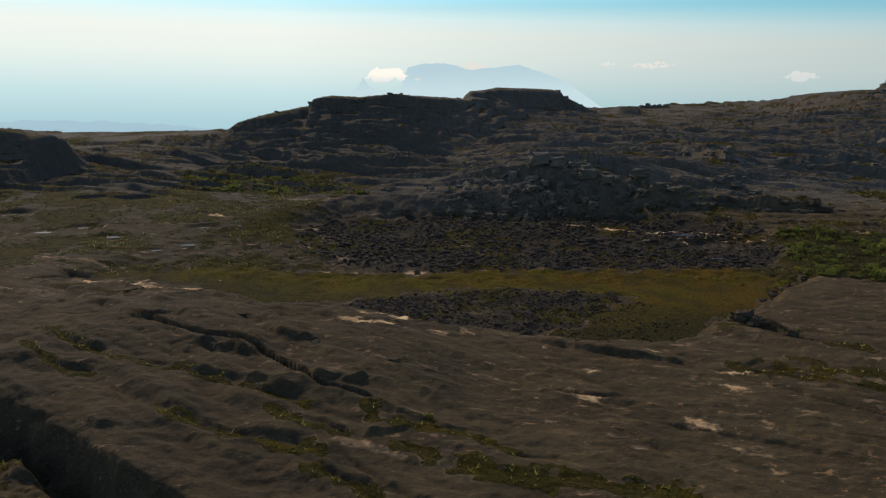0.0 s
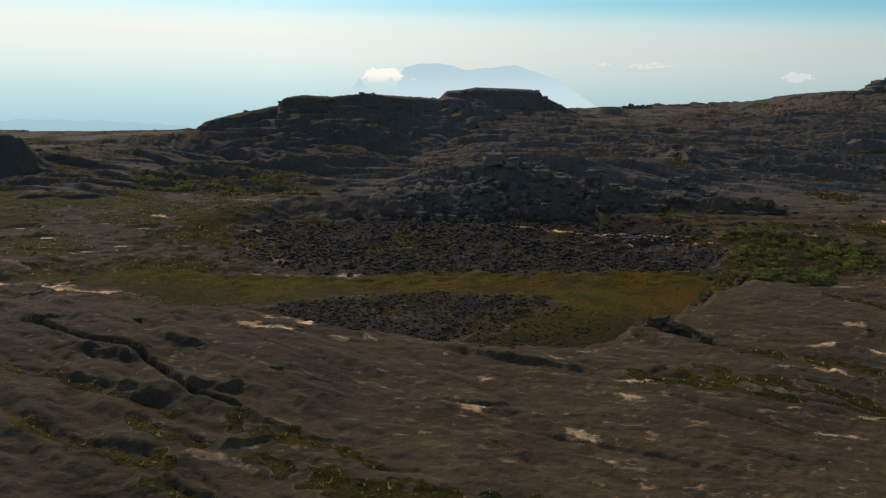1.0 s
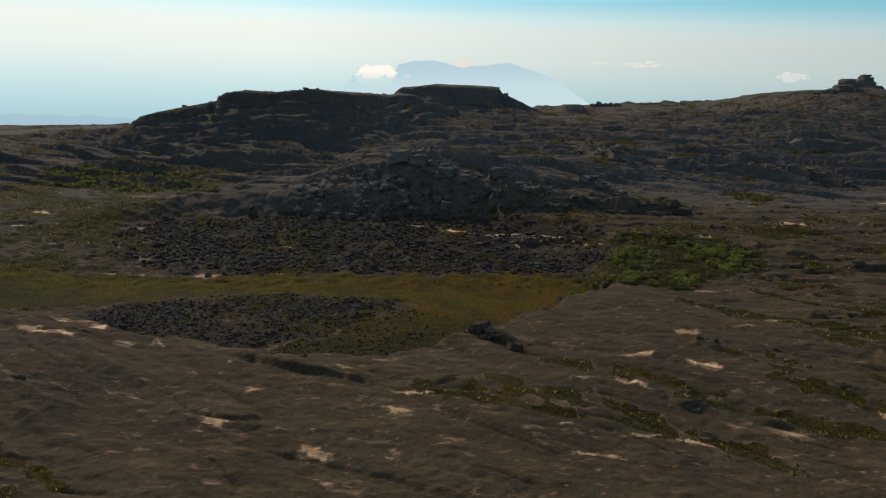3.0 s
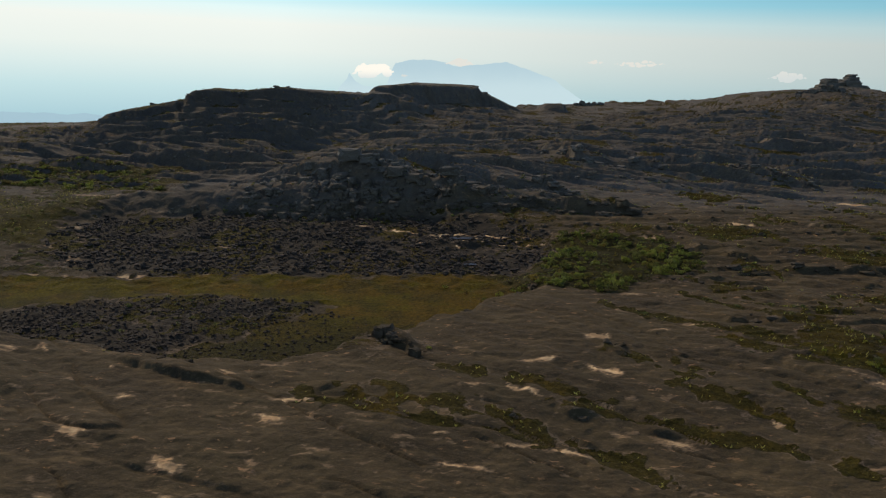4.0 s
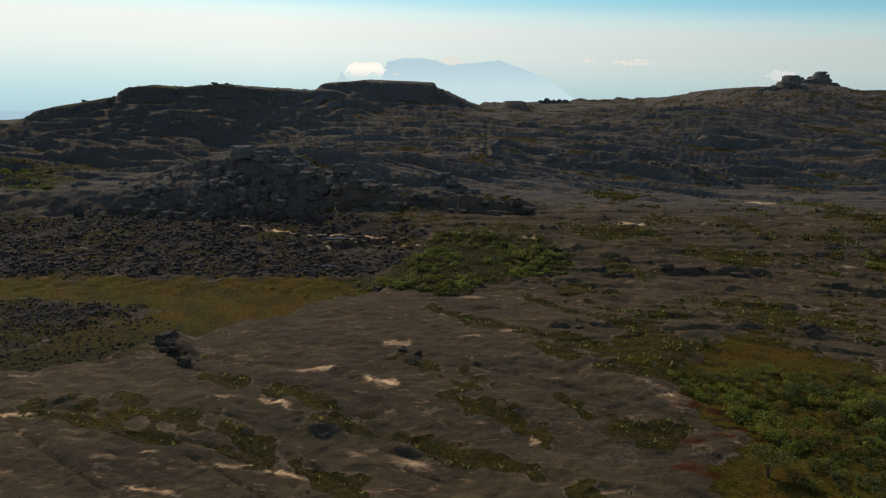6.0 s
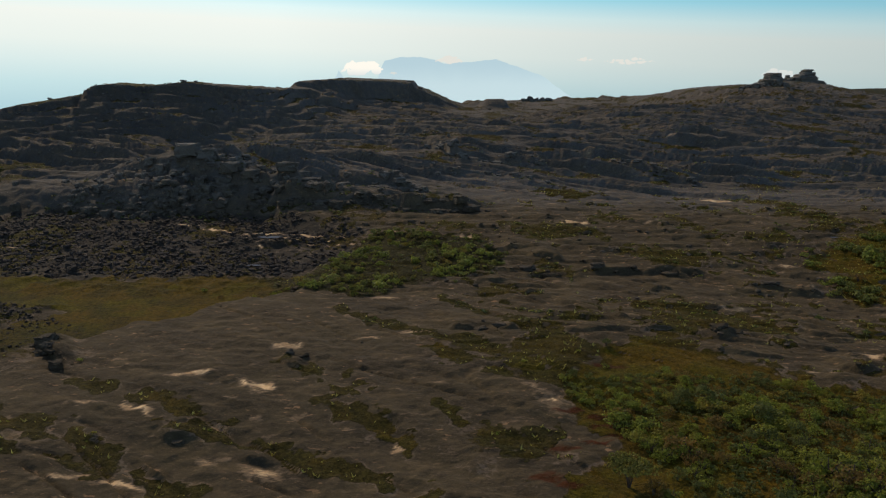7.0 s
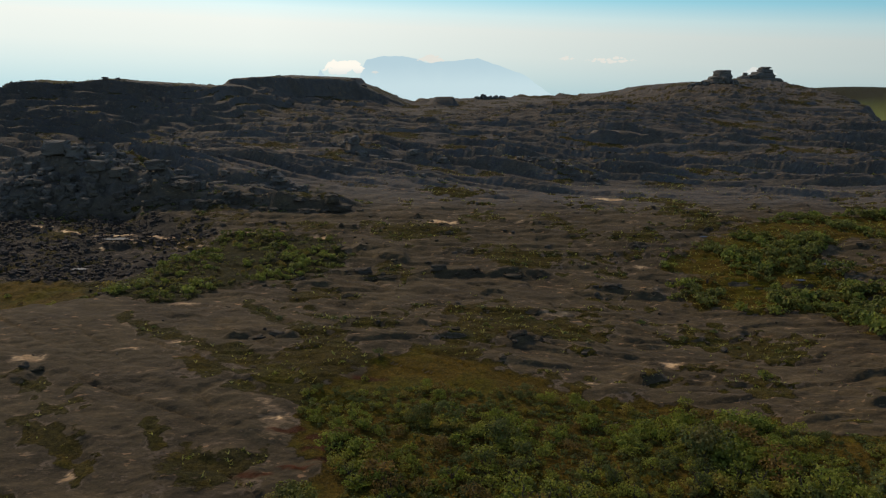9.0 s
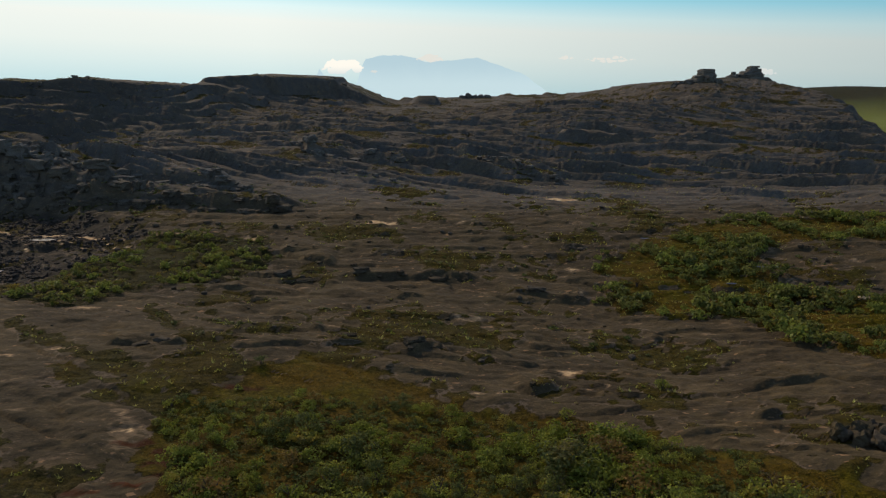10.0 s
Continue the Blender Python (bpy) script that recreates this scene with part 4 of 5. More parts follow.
gx = np.concatenate([(xl[:, None] - coarse[None, ::-1]), xl[:, None] + fine_u[None, :] * (xr - xl)[:, None], xr[:, None] + coarse[None, :]], axis=1)
gy = np.repeat(ys[:, None], gx.shape[1], axis=1)
nr, nc = gx.shape
flat_x, flat_y = gx.ravel(), gy.ravel()
gz = height(flat_x, flat_y)
idx = np.arange(nr * nc).reshape(nr, nc)
quads = np.stack([idx[:-1, :-1], idx[:-1, 1:], idx[1:, 1:], idx[1:, :-1]], axis=-1).reshape(-1, 4)
me = fast_mesh("ground", np.stack([flat_x, flat_y, gz], axis=1), quads, mat_ground, True)
zp, zsand, zrub, zyel, zpeat, zhaze, zpast = zones(flat_x, flat_y)
# nothing grows on the steep faces
zgrid = gz.reshape(nr, nc)
steep = np.hypot(np.gradient(zgrid, axis=0) / np.gradient(gy, axis=0), np.gradient(zgrid, axis=1) / np.gradient(gx, axis=1)).ravel()
zp = zp * (1 - sstep(0.45, 0.9, steep))
me.attributes.new("pasture", "FLOAT", "POINT").data.foreach_set("value", zpast.astype(np.float32))
me.attributes.new("hill_haze", "FLOAT", "POINT").data.foreach_set("value", zhaze.astype(np.float32))
me.attributes.new("peat", "FLOAT", "POINT").data.foreach_set("value", zpeat.astype(np.float32))
layer = me.attributes.new("zone", "FLOAT_COLOR", "POINT")
layer.data.foreach_set("color", np.stack([zp, zsand, zrub, zyel], axis=1).astype(np.float32).ravel())
ground = tagged(new("ground", me), "weathered dark sandstone plateau with turf-filled joints", "ground", kind="structure")


NC = len(coarse)
ZG = gz.reshape(nr, nc)


def on_ground(x, y):
    """Height of the finished sheet at places within its fine part."""
    x, y = np.asarray(x, float), np.asarray(y, float)
    j = np.clip(np.searchsorted(ys, y) - 1, 0, nr - 2)
    q = np.clip((y - ys[j]) / (ys[j + 1] - ys[j]), 0, 1)
    out = 0
    for row, w in ((j, 1 - q), (j + 1, q)):
        u = np.clip((x - xl[row]) / (xr[row] - xl[row]), 0, 0.99999) * (len(fine_u) - 1)
        k = u.astype(int)
        f = u - k
        out = out + w * (ZG[row, NC + k] * (1 - f) + ZG[row, NC + k + 1] * f)
    return out


def lands(x, y):
    return float(on_ground(np.array([x]), np.array([y]))[0])


# ---- lowland and distance ----
ring = np.linspace(0, 2 * np.pi, 97)[:-1]
rad = np.array([300, 900, 1800, 3000, 4200, 4900.0])
vx = (80 + rad[:, None] * np.cos(ring)).ravel()
vy = (rad[:, None] * np.sin(ring)).ravel()
vz = -318 + 12 * fbm(vx, vy, 700, 2, 201)
ii = np.arange(len(rad) * 96).reshape(len(rad), 96)
jj = np.roll(ii, -1, axis=1)
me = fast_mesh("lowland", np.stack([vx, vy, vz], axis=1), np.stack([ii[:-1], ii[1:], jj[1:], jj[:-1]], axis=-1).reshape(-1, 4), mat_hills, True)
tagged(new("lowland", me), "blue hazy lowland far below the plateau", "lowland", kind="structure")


def range_mesh(name, x0, x1, y0, depth, profile, base, mat, seed, grain):
    """A far range: a slope with a crest that follows profile(x), and a back."""
    xs = np.linspace(x0, x1, 220)
    crest = profile(xs) + grain * fbm(xs, xs * 0, 90, 4, seed)
    rows = []
    for f, back in ((0, -depth), (0.35, -0.72 * depth), (0.6, -0.5 * depth), (0.85, -0.22 * depth), (1, 0), (0.9, 0.3 * depth), (0, depth)):
        rows.append(np.stack([xs, y0 + back + 0 * xs, base + f * (crest - base)], axis=1))
    v = np.concatenate(rows)
    ii = np.arange(len(v)).reshape(7, -1)
    q = np.stack([ii[:-1, :-1], ii[:-1, 1:], ii[1:, 1:], ii[1:, :-1]], axis=-1).reshape(-1, 4)
    return new(name, fast_mesh(name, v, q, mat, True))


def table_top(x):
    return np.interp(x, (-620, -537, -500, -488, -454, -392, -262, -225, -205, -113, -26, 78, 150, 185, 268, 372, 476, 581, 687, 775, 865, 920, 1060),
                     (-200, -90, -60, -25, -70, -100, -110, 0, 34, 57, 61, 48, 22, 18, 29, 36, 46, 10, -23, -63, -124, -165, -260))


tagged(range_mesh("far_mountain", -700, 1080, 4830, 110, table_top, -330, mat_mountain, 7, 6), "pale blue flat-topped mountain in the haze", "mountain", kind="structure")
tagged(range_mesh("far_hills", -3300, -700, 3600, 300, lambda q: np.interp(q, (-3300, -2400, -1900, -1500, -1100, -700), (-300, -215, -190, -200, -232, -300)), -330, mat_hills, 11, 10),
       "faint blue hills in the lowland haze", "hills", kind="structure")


def cloud(cx, cz, w, h, seed, mat, y=4690.0):
    rng = random.Random(seed)
    bm = bmesh.new()
    for i in range(26):
        a = rng.uniform(-1, 1)
        r = h * rng.uniform(0.22, 0.42) * (1.15 - abs(a))
        up = rng.uniform(-0.35, 0.5) * (1 - a * a) * h
        bmesh.ops.create_icosphere(bm, subdivisions=2, radius=r, matrix=Matrix.Translation((cx + a * w, y + rng.uniform(-20, 20), cz + up)) @ Matrix.Diagonal((1.5, 1, 0.8, 1)))
    for v in bm.verts:
        v.co += Vector(noise.noise_vector(v.co * 0.03)) * h * 0.18
    tagged(new("cloud", bm_mesh("cloud", bm, mat, True)), "small white cumulus cloud over the lowland haze", "cloud", group="clouds over the lowland", kind="structure")


cloud(-330, -16, 120, 88, 1, mat_cloud)
cloud(185, 36, 80, 50, 2, mat_cloud_thin)
cloud(-146, -37, 22, 16, 3, mat_cloud_thin)
cloud(990, 46, 45, 22, 4, mat_cloud_thin)
cloud(1250, 38, 150, 34, 5, mat_cloud_thin)
cloud(2150, -37, 110, 55, 6, mat_cloud_thin)


# ---- rocks ----
def rock_shape(seed, sub=2, box=0.55, lump=0.22, flat=0.8):
    """Arrays of one rounded, blocky boulder, about 2 m across."""
    bm = bmesh.new()
    bmesh.ops.create_icosphere(bm, subdivisions=sub, radius=1.0)
    off = Vector((seed * 3.7, seed * 1.3, seed * 2.1))
    for v in bm.verts:
        p = v.co.normalized()
        p = Vector([math.copysign(abs(q) ** box, q) for q in p])
        p *= 0.8 + 1.6 * lump * noise.noise(p * 1.1 + off) + 0.9 * lump * noise.noise(p * 2.7 + off) + 0.35 * lump * noise.noise(p * 6 + off)
        v.co = Vector((p.x, p.y, p.z * flat))
    return bm


ROCKS = [bm_mesh("boulder", rock_shape(i, 3, 0.6 + 0.08 * (i % 3), 0.3, 0.75 + 0.1 * (i % 4)), mat_rock, i % 2 == 0) for i in range(8)]


def joined(name, shapes, places, mat, smooth=False):
    """Many small pieces in one mesh: places holds (shape, x, y, z, size, turn, tilt, stretch)."""
    verts, faces, n = [], [], 0
    arrays = []
    for me in shapes:
        v = np.empty(len(me.vertices) * 3, np.float32)
        me.vertices.foreach_get("co", v)
        f = np.empty(len(me.loops), np.int32)
        me.loops.foreach_get("vertex_index", f)
        arrays.append((v.reshape(-1, 3), f.reshape(len(me.polygons), -1)))
    for k, x, y, z, size, turn, tilt, tall in places:
        v, f = arrays[k]
        m = np.array((Euler((tilt, tilt * 0.7, turn)).to_matrix()))
        verts.append((v * (size, size, size * tall)) @ m.T + (x, y, z))
        faces.append(f + n)
        n += len(v)
    return new(name, fast_mesh(name, np.concatenate(verts), np.concatenate(faces), mat, smooth))


def scatter(rng, outline, gap, jitter=0.9):
    """Uneven places inside an outline, about gap apart."""
    px, py = [p[0] for p in outline], [p[1] for p in outline]
    xs, ys = np.arange(min(px) - 3, max(px) + 3, gap), np.arange(min(py) - 3, max(py) + 3, gap)
    x, y = np.meshgrid(xs, ys)
    x, y = x.ravel() + (rng.rand(x.size) - 0.5) * 2 * jitter * gap * 0.7, y.ravel() + (rng.rand(y.size) - 0.5) * 2 * jitter * gap * 0.7
    wx, wy = fbm(x, y, 9, 3, 103) * 2.2, fbm(x, y, 9, 3, 109) * 2.2
    keep = area_dist(x + wx, y + wy, outline) > 0
    return x[keep], y[keep]


small_rocks = [bm_mesh("stone", rock_shape(30 + i, 1, 0.6, 0.3, 0.75), mat_rock) for i in range(6)]

def chip_shape(seed):
    """Arrays of one angular block, about 2 m across: a cube with its corners knocked about."""
    rng = random.Random(seed)
    bm = bmesh.new()
    bmesh.ops.create_cube(bm, size=1.7)
    for v in bm.verts:
        k = 0.8 if v.co.z > 0 else 1.1
        v.co = Vector((v.co.x * k + rng.uniform(-0.3, 0.3), v.co.y * k + rng.uniform(-0.3, 0.3), v.co.z * 0.75 + rng.uniform(-0.25, 0.25)))
    bmesh.ops.triangulate(bm, faces=bm.faces[:])
    return bm_mesh("chip", bm, mat_rock)


chips = [chip_shape(700 + i) for i in range(9)]
for outline, gap, smin, smax, label, seed in ((RUBBLE_FAR, 0.70, 0.12, 0.85, "dark broken boulders heaped over the basin floor", 1),
                                              (RUBBLE_NEAR, 0.6, 0.10, 0.5, "dark broken rocks scattered beside the meadow", 2),
                                              (RUBBLE_FRINGE, 0.85, 0.08, 0.40, "small dark stones scattered through the meadow", 3)):
    rng = np.random.RandomState(seed)
    x, y = scatter(rng, outline, gap)
    z = on_ground(x, y)
    dens = fbm(x, y, 14, 2, 301 + seed)
    size = smin + (smax - smin) * rng.rand(len(x)) ** 5.0
    rim = area_dist(x + 3 * fbm(x, y, 6, 2, 311), y + 3 * fbm(x, y, 6, 2, 313), outline)
    bare = zones(x, y)[1] < 0.3
    keep = bare & (rng.rand(len(x)) < ((0.85 if seed == 1 else 1.0) + 0.9 * dens) * sstep(-1.0, 5.0, rim))
    places = [(int(rng.randint(6)) if s > 0.3 else 6 + int(rng.randint(9)), a, b, c + 0.2 * s, s, rng.rand() * 6.3, rng.rand() * 0.7 - 0.35, 0.55 + 0.7 * rng.rand()) for a, b, c, s, k in zip(x, y, z, size, keep) if k]
    tagged(joined("rubble", small_rocks + chips, places, mat_rubble), label, "rubble", kind="stuff")


def broken_ground(rng, x, y, big, label, step_up, strew, shapes):
    """Angular blocks wherever the land steps up, and in clumps between."""
    rise = on_ground(x, y + 1.0) - on_ground(x, y - 1.0)
    clump = fbm(x, y, 11, 3, 331)
    heap = 0.8 * bump2(x, y, 44, 270, 32, 24)
    keep = rng.rand(len(x)) < step_up * sstep(0.35, 1.1, rise) + strew * sstep(0.15, 0.6, clump) + 0.6 * heap
    keep &= (on_ground(x, y) > -8) & (area_dist(x, y, MEADOW) < -1)
    x, y = x[keep], y[keep]
    z = on_ground(x, y)
    size = big * (0.6 + y / 800) * (0.35 + 0.95 * rng.rand(len(x)) ** 3 + 0.7 * bump2(x, y, 44, 270, 32, 24) * rng.rand(len(x)) ** 2)
    places = [(int(rng.randint(len(shapes))), a, b, c + 0.12 * s, s, rng.rand() * 6.3, rng.rand() * 0.5 - 0.25, 0.5 + 0.6 * rng.rand()) for a, b, c, s in zip(x, y, z, size)]
    tagged(joined("broken_rock", shapes, places, mat_rock), label, "broken rock", kind="stuff")


rng = np.random.RandomState(19)
broken_ground(rng, rng.uniform(-190, 420, 60000), rng.uniform(240, 620, 60000), 0.6, "angular dark blocks along the ledges of the hills", 0.2, 0.02, chips)
x, y = rng.uniform(70, 270, 9000), rng.uniform(125, 245, 9000)
open_rock = (area_dist(x, y, GROVE_MID) < -1) & (area_dist(x, y, GROVE_EAST) < -1) & (area_dist(x, y, FEN) < -2) & (area_dist(x, y, RUBBLE_FAR) < 0)
broken_ground(rng, x[open_rock], y[open_rock], 0.8, "small dark blocks broken from the rock ledges", 1.6, 0.10, small_rocks)


def boulder(x, y, size, tall=1.0, turn=0.0, wide=1.0, sink=0.3, kind=0, label="rounded dark sandstone boulder on the plateau", group="boulders", tilt=0.0, mesh=None):
    ob = new("boulder", mesh or ROCKS[kind % len(ROCKS)])
    ob.matrix_world = pose(x, y, lands(x, y) + size * tall * (0.62 - sink), tilt, 0, turn) @ Matrix.Diagonal((size * wide, size, size * tall, 1))
    return tagged(ob, label, "boulder", group)


BLOCKS = [bm_mesh("block", rock_shape(80 + i, 3, 0.36, 0.2, 0.9), mat_rock) for i in range(4)]


def heap(places, label):
    """Blocks heaped so thickly, or so far off, that they are one mass; places holds (x, y, size, tall, turn, kind)."""
    shapes = ROCKS + BLOCKS
    set_down = [(k % len(shapes), x, y, lands(x, y) + 0.28 * size * tall, size, turn, 0.06 * math.sin(9 * turn), tall) for x, y, size, tall, turn, k in places]
    tagged(joined("rock_heap", shapes, set_down, mat_rock), label, "boulder heap", kind="stuff")


rng = random.Random(5)
# the outcrop: heaped blocks with one upright block at its crest
for i in range(110):
    a = rng.gauss(0, 1)
    x, y = 33 + 15 * a + rng.uniform(-6, 6), 243 + rng.uniform(0, 22) + 0.1 * abs(a) * 15
    boulder(x, y, rng.uniform(0.6, 1.9), rng.uniform(0.6, 1.0), rng.uniform(0, 360), rng.uniform(0.9, 1.5), 0.38, rng.randrange(8),
            "rounded dark boulder heaped on the rocky outcrop", "outcrop boulders")
heap([(rng.uniform(2, 76), rng.uniform(235, 250), 0.5 + 1.3 * rng.random() ** 2, rng.uniform(0.6, 1.0), rng.uniform(0, 6.3), rng.randrange(12)) for i in range(120)] +
     [(rng.gauss(42, 19), rng.uniform(237, 251), 0.6 + 1.5 * rng.random() ** 2, rng.uniform(0.7, 1.1), rng.uniform(0, 6.3), rng.randrange(12)) for i in range(60)],
     "rounded dark boulders heaped down the face of the outcrop")
for x, y, s, tall, wide in ((33, 259, 3.0, 0.9, 1.9), (39, 259, 2.8, 0.8, 1.6), (24, 261, 2.0, 1.0, 1.2), (48, 251, 2.4, 0.9, 1.7), (54, 250, 2.2, 0.8, 1.8), (65, 250, 2.4, 0.7, 2.0), (72, 249, 2.0, 0.6, 2.0), (18, 258, 1.7, 1.0, 1.1)):
    boulder(x, y, s, tall, rng.uniform(-15, 15), 0.8 * wide, 0.02, 0, "large upright sandstone block on the outcrop", "outcrop boulders", 0.0, BLOCKS[rng.randrange(4)])
# single blocks over the slabs and hills
for x, y, s, tall, wide, turn in ((92, 373, 3.2, 1.1, 2.2, 5), (96, 372, 2.2, 1.1, 1.6, 20), 
                                  (22, 117, 0.7, 0.7, 1.6, 20), (26, 116, 0.7, 0.6, 1.8, 0), (88, 127, 0.8, 0.9, 1.3, 0), (90, 126, 0.9, 0.7, 1.5, 30), (80, 103, 0.7, 0.6, 1.5, 10),
                                  (144, 142, 1.3, 0.7, 1.7, -10), (154, 139.5, 1.4, 0.8, 1.5, 10), (157, 140, 1.1, 0.8, 1.4, 40), (116, 138, 1.2, 0.8, 1.5, 20), (119, 138, 1.2, 0.8, 1.4, -20), (128, 180, 1.6, 0.8, 1.6, 10),
                                  (133, 176.5, 1.7, 0.8, 1.9, 0), (143, 181, 1.3, 0.7, 1.8, 0), (158, 179, 1.4, 0.6, 2.0, 5), (176, 172, 1.4, 0.6, 1.8, -20), (121, 198, 1.5, 0.8, 1.5, 10),
                                  (-59, 139, 1.0, 0.6, 1.8, 10), (-33, 119, 0.8, 0.7, 1.6, -30), (-19, 107, 0.8, 0.7, 1.7, -35), (-7, 101, 0.9, 0.7, 1.6, -35), (238, 168, 1.2, 0.8, 1.5, 0)):
    boulder(x, y, 0.75 * s, 0.85 * tall, turn, wide, 0.42, rng.randrange(8), "weathered dark sandstone block lying on bare rock", "slab boulders")
# the jagged heap of blocks east of the thicket
for i in range(16):
    x, y = 199.0 + 0.55 * i + rng.uniform(-0.5, 0.5), 108.6 + rng.uniform(-2.2, 1.6)
    boulder(x, y, rng.uniform(0.6, 1.25), rng.uniform(0.8, 1.5), rng.uniform(0, 360), rng.uniform(0.9, 1.5), 0.2 if i % 3 == 0 else 0.45, rng.randrange(8),
            "black jointed block in a jagged heap on bare rock", "jagged heap", rng.uniform(-30, 30))
# the broken edge where the slab meets the meadow
for i, (x, y, s, tall) in enumerate(((50.4, 131.2, 1.0, 1.0), (52.6, 128.9, 1.2, 1.1), (55.4, 125.2, 0.8, 0.7), (47.0, 133.0, 0.4, 0.9))):
    boulder(x, y, s, tall, 67 * i, 1.0 + 0.25 * (i % 3), 0.45, 0, "jointed sandstone block at the broken slab edge", "slab edge blocks", 9.0 * (i % 3) - 8, BLOCKS[i % 4] if i % 2 else None)
rim_blocks = []
for course, count, big in ((((46.8, 132.5), (50.5, 130.8), (54.0, 126.0), (58.6, 120.8)), 22, 0.95), (((60, 141), (66, 150.5), (74, 160.5), (82, 166.5)), 46, 0.85)):
    for i in range(count):
        k = rng.random() * 3
        j = int(k)
        (ax, ay), (bx, by) = course[j], course[j + 1]
        rim_blocks.append((ax + (bx - ax) * (k - j) + rng.uniform(-1.3, 1.0), ay + (by - ay) * (k - j) + rng.uniform(-1.0, 1.3), big * (0.3 + 0.8 * rng.random() ** 2), rng.uniform(0.5, 1.1), rng.uniform(0, 6.3), rng.randrange(12)))
heap(rim_blocks, "dark jointed blocks broken from the slab's edge above the meadow")
# below the crevasse
for i in range(26):
    k = rng.random()
    x, y = -70 + 42 * k + rng.uniform(-14, 2), 98 - 30 * k + rng.uniform(-14, -2)
    boulder(x, y, rng.uniform(0.7, 1.9), rng.uniform(0.5, 0.9), rng.uniform(0, 360), rng.uniform(1, 1.6), 0.3, rng.randrange(8),
            "mossy dark boulder below the crevasse wall", "crevasse boulders")
# blocks along the ledges of the hills
fallen = []
for i in range(90):
    course, rise, back = LEDGES_LONG[rng.choice((0, 0, 1, 2, 3, 4))]
    k = rng.random() * (len(course) - 1)
    j = int(k)
    (ax, ay), (bx, by) = course[j], course[j + 1]
    x, y = ax + (bx - ax) * (k - j) + rng.uniform(-3, 3), ay + (by - ay) * (k - j) + rng.uniform(-3.5, 2)
    fallen.append((x, y, rng.uniform(0.9, 2.5), rng.uniform(0.4, 0.8), rng.uniform(0, 6.3), rng.randrange(12)))
heap(fallen, "fallen dark blocks along the foot of the ledges")
# blocks along the low ledges east of the basin
for i in range(44):
    course = LEDGES_LONG[rng.choice((5, 6, 6))][0]
    k = rng.random() * (len(course) - 1)
    j = int(k)
    (ax, ay), (bx, by) = course[j], course[j + 1]
    x, y = ax + (bx - ax) * (k - j) + rng.uniform(-1.5, 1.5), ay + (by - ay) * (k - j) + rng.uniform(-1.2, 1.6)
    boulder(x, y, rng.uniform(0.5, 1.15), rng.uniform(0.5, 0.9), rng.uniform(0, 360), rng.uniform(1, 2), 0.35, rng.randrange(8),
            "dark weathered block at the edge of a low ledge", "low ledge blocks", 0.0, BLOCKS[i % 4] if i % 2 == 0 else None)
# crest blocks on the skyline
for x, y, s, tall in ((-91.5, 431, 1.2, 1.3), (-74, 439, 1.5, 0.8), (-50, 449, 1.3, 1.2), (-46, 451, 1.0, 1.2), (-30, 457, 1.7, 0.8), (-24, 458, 1.0, 1.0), (-112, 420, 0.9, 1.2), (90, 602, 2.0, 0.6),
                      (97, 608, 1.8, 0.8), (43, 562, 1.8, 0.5), (190, 734, 2.0, 1.0), (195, 734, 1.9, 2.0), (199, 735, 2.0, 1.2), (205, 734, 2.2, 1.0), (212, 734, 2.2, 1.1)):
    boulder(x, y, (1.1 if x > 150 else 0.75) * s, tall, rng.uniform(-20, 20), 1.6, 0.2, rng.randrange(8), "dark block standing on the skyline ridge", "ridge blocks")


# the tor on the eastern hill: two stacks of beds
BEDS = [bm_mesh("bed", rock_shape(60 + i, 3, 0.3, 0.12, 0.9), mat_rock) for i in range(3)]


def stack(name, x, y, base, layers, label):
    thing = new(name)
    thing.matrix_world = pose(x, y, base)
    z = 0.0
    for i, (dx, w, d, h) in enumerate(layers):
        part_of(thing, "bed", BEDS[i % 3], pose(dx, 0, z + h * 0.5, 0, 0, 7 * i) @ Matrix.Diagonal((w * 0.55, d * 0.55, h * 0.85, 1)))
        z += h * 0.8
    return tagged(thing, label, "rock tor", "tor stacks")


stack("rock_tor", 370, 633, lands(370, 633) - 1.6, ((0, 27, 16, 3.6), (-0.5, 20, 14, 3.2), (1, 14, 12, 3.0), (0.2, 12, 11, 2.4), (1.2, 12.5, 10, 1.3)), "layered dark rock tower on the hilltop")
stack("rock_tor", 478, 812, lands(478, 812) - 2.5, ((0, 46, 18, 4.5), (1, 34, 16, 4.0), (2, 24, 14, 3.6), (4, 15, 12, 3.2), (3.2, 12, 9, 2.6), (5, 11.5, 8, 1.3)), "layered dark rock tower with overhanging top beds")
stack("rock_pillar", 462, 812, lands(462, 812) - 1, ((0, 14, 8, 2.5), (0, 5, 5, 2.0), (0.5, 4.4, 4, 2.0), (0.5, 4.4, 3.4, 1.4)), "small square rock pillar on the hilltop")


# talus heaped round the foot of the tors
for cx, cy, spread, count in ((370, 633, 15, 22), (474, 812, 24, 26)):
    talus = []
    for i in range(count):
        a = rng.gauss(0, 1)
        talus.append((cx + spread * a, cy - 3 + rng.uniform(-4, 4), rng.uniform(1.8, 3.8) * max(0.5, 1.2 - 0.3 * abs(a)), rng.uniform(0.6, 0.95), rng.uniform(0, 6.3), rng.randrange(12)))
    heap(talus, "fallen dark blocks heaped at the foot of a tor")


